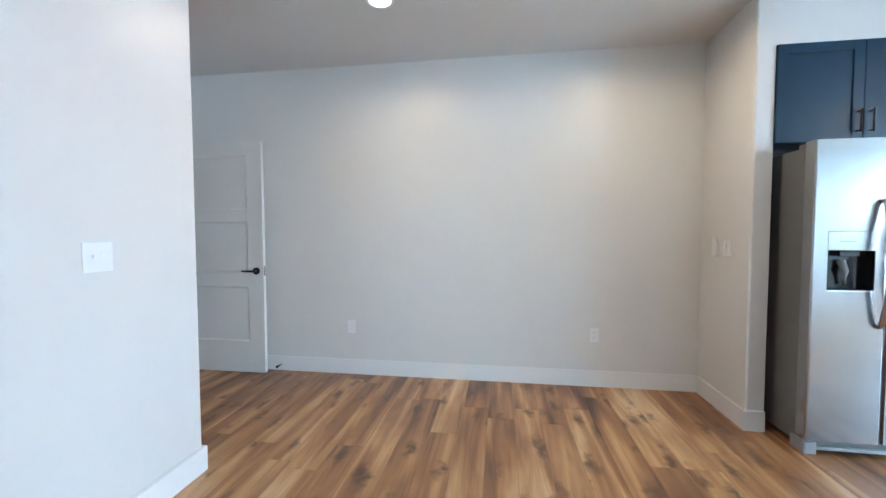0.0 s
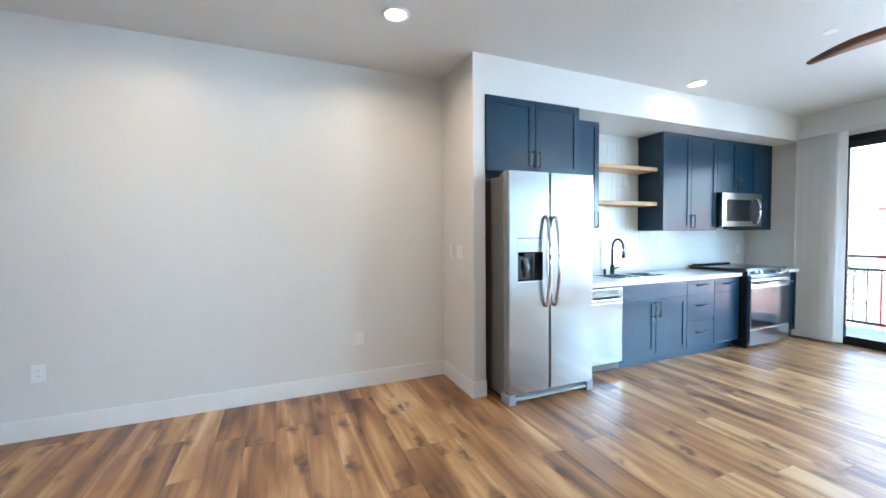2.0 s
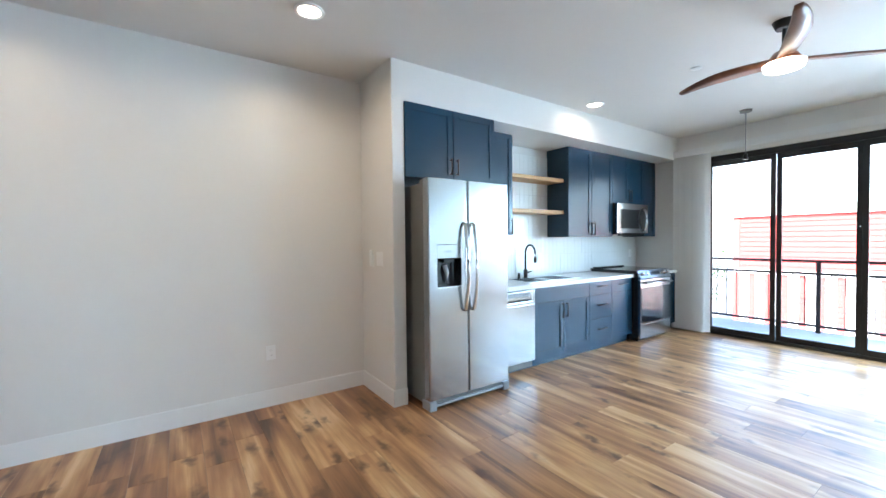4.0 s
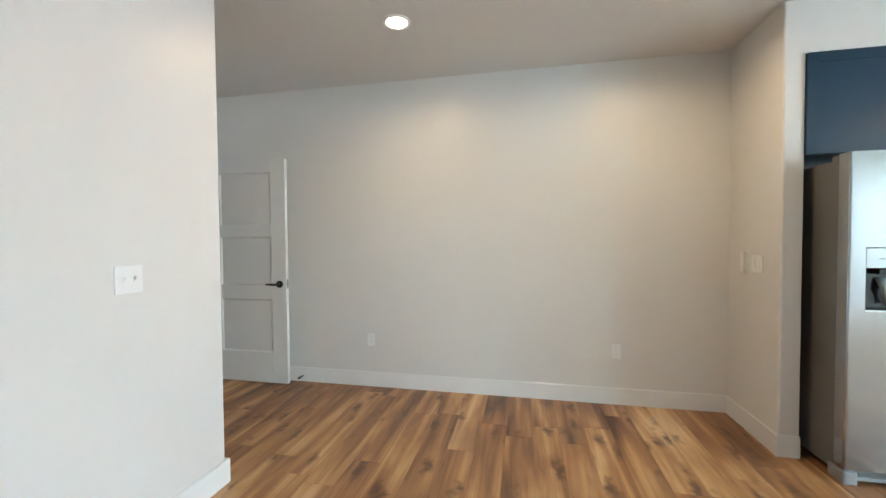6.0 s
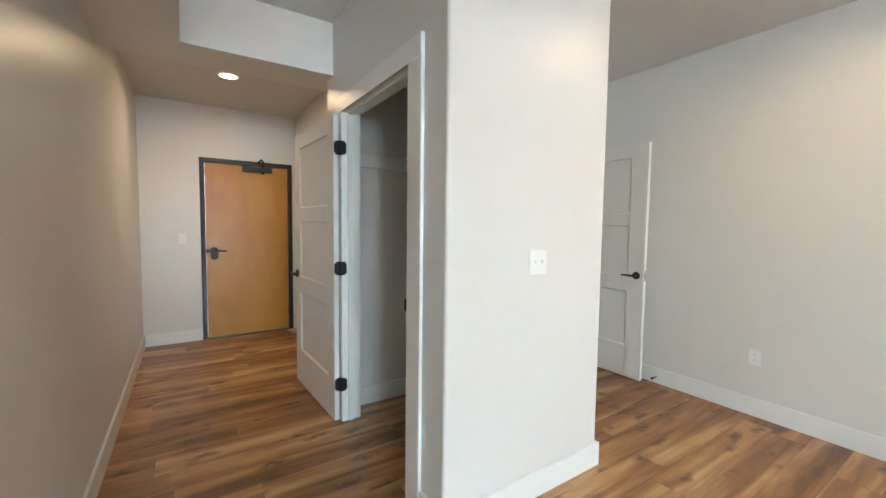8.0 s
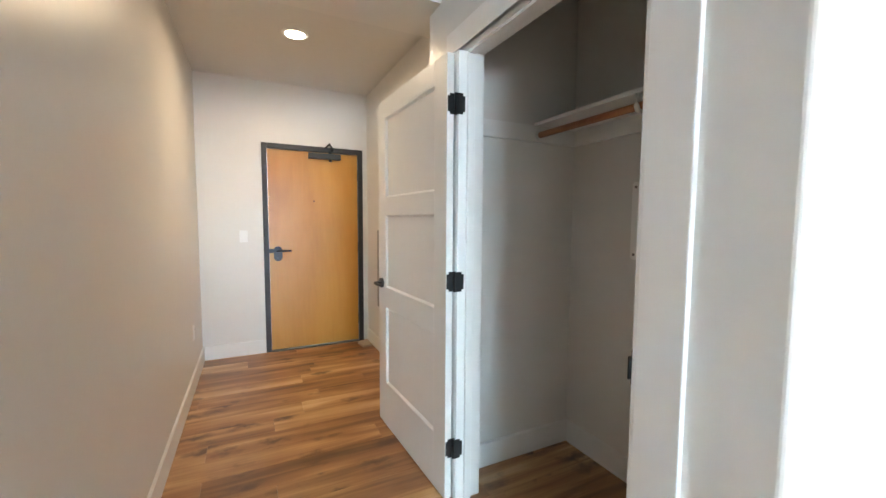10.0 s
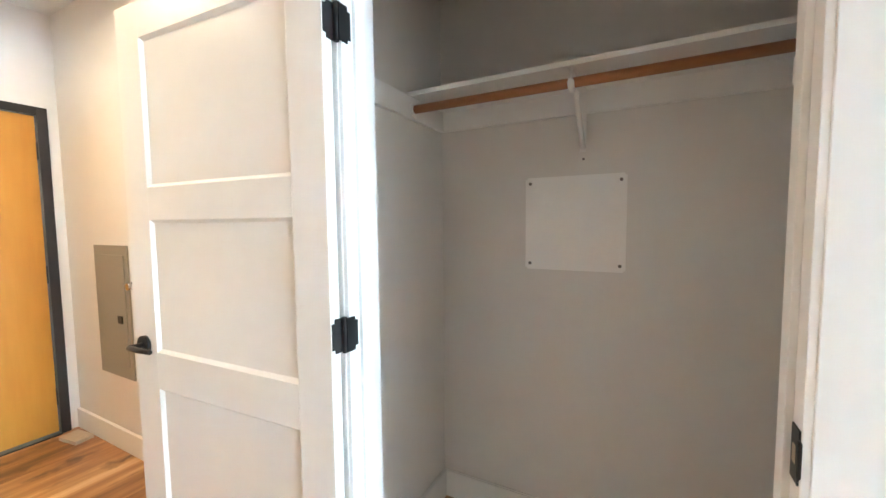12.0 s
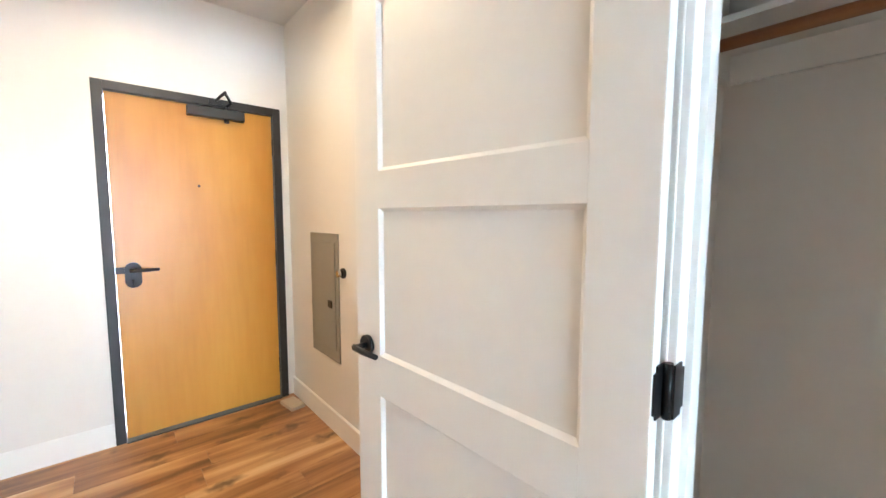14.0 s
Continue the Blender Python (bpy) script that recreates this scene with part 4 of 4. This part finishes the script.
sliding_door("door_1", -0.56, 2.44, 4, "black framed sliding glass balcony door, closed")
sliding_door("window_1", -2.40, -0.80, 2, "black framed glass window, closed")
val = thing("blind_valance", (6.0, 0.9, 2.5), "white valance of the vertical blinds", "blind")
part("fascia", box(5.945, 5.955, -0.9, 2.785, 2.455, 2.545, 0.001), BLIND, val)
part("top", box(5.955, 6.05, -0.9, 2.785, 2.535, 2.545), BLIND, val)
part("return", box(5.955, 6.05, 2.777, 2.785, 2.455, 2.535), BLIND, val)
part("track", box(5.98, 6.03, -0.88, 2.77, 2.50, 2.535), BLIND, val)
blind = thing("vertical_blind", (6.0, 2.6, 0.02), "stack of white vertical blind slats drawn aside", "blind")
for i in range(16):
    y = 2.375 + i * 0.026
    bm = bmesh.new()
    pr = [(-0.044, 0.0), (-0.02, 0.004), (0.02, 0.004), (0.044, 0.0), (0.02, 0.0025), (-0.02, 0.0025)]
    lo, hi = [bm.verts.new((a, b, 0.025)) for a, b in pr], [bm.verts.new((a, b, 2.50)) for a, b in pr]
    for k in range(6):
        bm.faces.new((lo[k], lo[(k + 1) % 6], hi[(k + 1) % 6], hi[k]))
    bm.faces.new(lo[::-1]), bm.faces.new(hi)
    bmesh.ops.recalc_face_normals(bm, faces=bm.faces)
    bmesh.ops.rotate(bm, verts=bm.verts, matrix=Matrix.Rotation(radians(-42 - 10 * random.random()), 3, "Z"))
    bmesh.ops.translate(bm, verts=bm.verts, vec=(6.0, y, 0))
    part("slat", bm, BLIND, blind)

structure("balcony_floor", box(6.25, 7.6, -3.2, 3.6, -0.20, -0.04), CONCRETE, "grey concrete balcony floor", "balcony")
rail = thing("balcony_railing", (7.45, 0.2, -0.04), "black metal balcony railing with thin pickets", "railing")
for z in (0.955, 0.775, 0.04):
    part("rail", box(7.43, 7.47, -3.2, 3.6, z, z + 0.035, 0.002), FRAME_BLACK, rail)
for y in (-3.0, -1.6, -0.2, 1.55, 3.2):
    part("post", box(7.425, 7.475, y - 0.025, y + 0.025, -0.04, 0.955, 0.002), FRAME_BLACK, rail)
pk = box(-0.006, 0.006, -0.006, 0.006, 0.075, 0.775)
pm = bpy.data.meshes.new("picket")
pk.to_mesh(pm)
pk.free()
pm.materials.append(FRAME_BLACK)
for i in range(48):
    p = new("picket", pm)
    p.parent = rail
    p.matrix_parent_inverse = Matrix.Translation(-rail.location)
    p.location = (7.45, -3.1 + i * 0.137, 0)

GROUND = -6.5
structure("ground", box(-400, 900, -600, 600, GROUND - 0.5, GROUND), STREET, "pale concrete paved ground", "ground")
bld = thing("apartment_building", (32, 8, GROUND), "red horizontally sided apartment building across the street", "building")
part("wall", box(30, 44, -14, 10.2, GROUND, 2.6), SIDING, bld)
part("roof", box(29.7, 44.3, -14.3, 10.5, 2.6, 2.72), TRIM, bld)
for i in range(30):
    part("siding_board", box(29.95, 30.0, -14, 10.2, GROUND + 0.03 + i * 0.3, GROUND + 0.28 + i * 0.3), SIDING, bld)
part("corner_board", box(29.9, 30.02, 9.9, 10.25, GROUND, 2.6), SIDING, bld)
part("band", box(29.82, 29.95, -14, 10.2, -0.95, -0.72), TRIM, bld)
for k in range(30):
    part("trim_board", box(29.85, 29.95, -13.8 + k * 0.8, -13.35 + k * 0.8, GROUND, -0.96), TRIM, bld)


def tree(x, y, h, seed):
    rnd = random.Random(seed)
    t = thing("street_tree", (x, y, GROUND), "leafy green street tree beyond the balcony", "tree")
    trunk = tube([(x, y, GROUND), (x + 0.1, y - 0.05, GROUND + h * 0.3), (x - 0.05, y + 0.1, GROUND + h * 0.62)], [0.2, 0.15, 0.09], 10)
    part("trunk", trunk, BARK, t)
    tips = []
    for k in range(9):
        a = k * 2.4
        e = Vector((x + math.cos(a) * h * 0.22, y + math.sin(a) * h * 0.22, GROUND + h * (0.6 + 0.35 * rnd.random())))
        s = Vector((x, y, GROUND + h * (0.35 + 0.025 * k)))
        part("limb", tube([s, (s + e) / 2 + Vector((0, 0, 0.25)), e], [0.06, 0.04, 0.015], 6), BARK, t)
        tips += [e, (s + e) / 2]
    verts, faces = [], []
    for tip in tips:
        for _ in range(150):
            c = tip + Vector((rnd.gauss(0, 0.55), rnd.gauss(0, 0.55), rnd.gauss(0, 0.45)))
            q = Euler((rnd.random() * 6, rnd.random() * 6, rnd.random() * 6)).to_matrix()
            n0 = len(verts)
            verts += [c + q @ Vector(v) * 0.11 for v in ((-1, 0, 0), (0, -0.5, 0.1), (1, 0, 0), (0, 0.5, 0.1))]
            faces.append((n0, n0 + 1, n0 + 2, n0 + 3))
    me = bpy.data.meshes.new("crown")
    me.from_pydata(verts, [], faces)
    me.materials.append(LEAF)
    crown = new("crown", me)
    crown.parent = t
    crown.matrix_parent_inverse = Matrix.Translation(-t.location)
    tagged(crown, kind="stuff")


tree(24, 11.4, 8.2, 3)
tree(27, 16.5, 9.0, 5)


# ---------------- backsplash tiles and floor planks ----------------
back = structure("backsplash", box(2.46, 6.045, 3.3935, 3.3995, 0.80, 2.438), GROUT, "white stacked vertical tile backsplash", "backsplash")


def shared(name, bm, mat):
    me = bpy.data.meshes.new(name)
    bm.to_mesh(me)
    bm.free()
    me.materials.append(mat)
    return me


TW, TH = 0.0745, 0.2445
tile_mesh = shared("tile", box(-TW / 2 + 0.0011, TW / 2 - 0.0011, -0.004, 0.004, 0.0015, TH - 0.0015, 0.0012), TILE)
for r in range(7):
    z = 0.8805 + (r - 1) * TH + 0.001
    for i in range(48):
        x = 2.50 + (i + 0.5) * TW
        if x > 6.03 or z > 2.3 or (z > 1.36 and not 3.03 < x < 3.96) or z < 0.7:
            continue
        o = new("tile", tile_mesh)
        o.parent = back
        o.location = (x, 3.3915 + random.uniform(-0.0006, 0.0006), z)
        o.rotation_euler = (random.uniform(-0.004, 0.004), 0, random.uniform(-0.012, 0.012))
lip_mesh = shared("tile", box(-TW / 2 + 0.0011, TW / 2 - 0.0011, -0.004, 0.004, 0.0015, 0.085, 0.0012), TILE)
for i in range(48):
    x = 2.50 + (i + 0.5) * TW
    if 3.03 < x < 3.96:
        o = new("tile", lip_mesh)
        o.parent = back
        o.location = (x, 3.3915, 0.8815 + 6 * TH - TH + 0.001)

floor = structure("floor", box(-5.78, 6.25, -2.75, 3.55, -0.12, -0.006), GREY_SIDE, "knotty acacia-look plank floor in mixed browns", "floor")
PW, PL = 0.18, 1.22
meshes = {}
rest = bmesh.new()
count = 0
rnd = random.Random(11)
for i in range(67):
    x0 = -5.78 + i * PW
    y = -2.60 - rnd.random() * PL
    while y < 3.40:
        a, b = max(y, -0.60 if x0 < -1.1 else -2.60), min(y + PL, 3.40)
        y += PL
        if b - a < 0.02 or x0 + PW > 6.26:
            continue
        if (x0 < -1.1 and b < -0.45):
            continue
        if a > -1.05 and count < 300:
            key = round(b - a, 3)
            if key not in meshes:
                meshes[key] = shared("plank", box(-PW / 2 + 0.0006, PW / 2 - 0.0006, -(b - a) / 2 + 0.0006, (b - a) / 2 - 0.0006, -0.008, 0, 0.0009), FLOOR_WOOD)
            o = new("plank", meshes[key])
            o.parent = floor
            o.location = (x0 + PW / 2, (a + b) / 2, 0)
            count += 1
        else:
            add_box(rest, x0 + 0.0006, x0 + PW - 0.0006, a + 0.0006, b - 0.0006, -0.008, 0)
far = part("plank_field", rest, FLOOR_WOOD, floor)
tagged(far, kind="stuff")
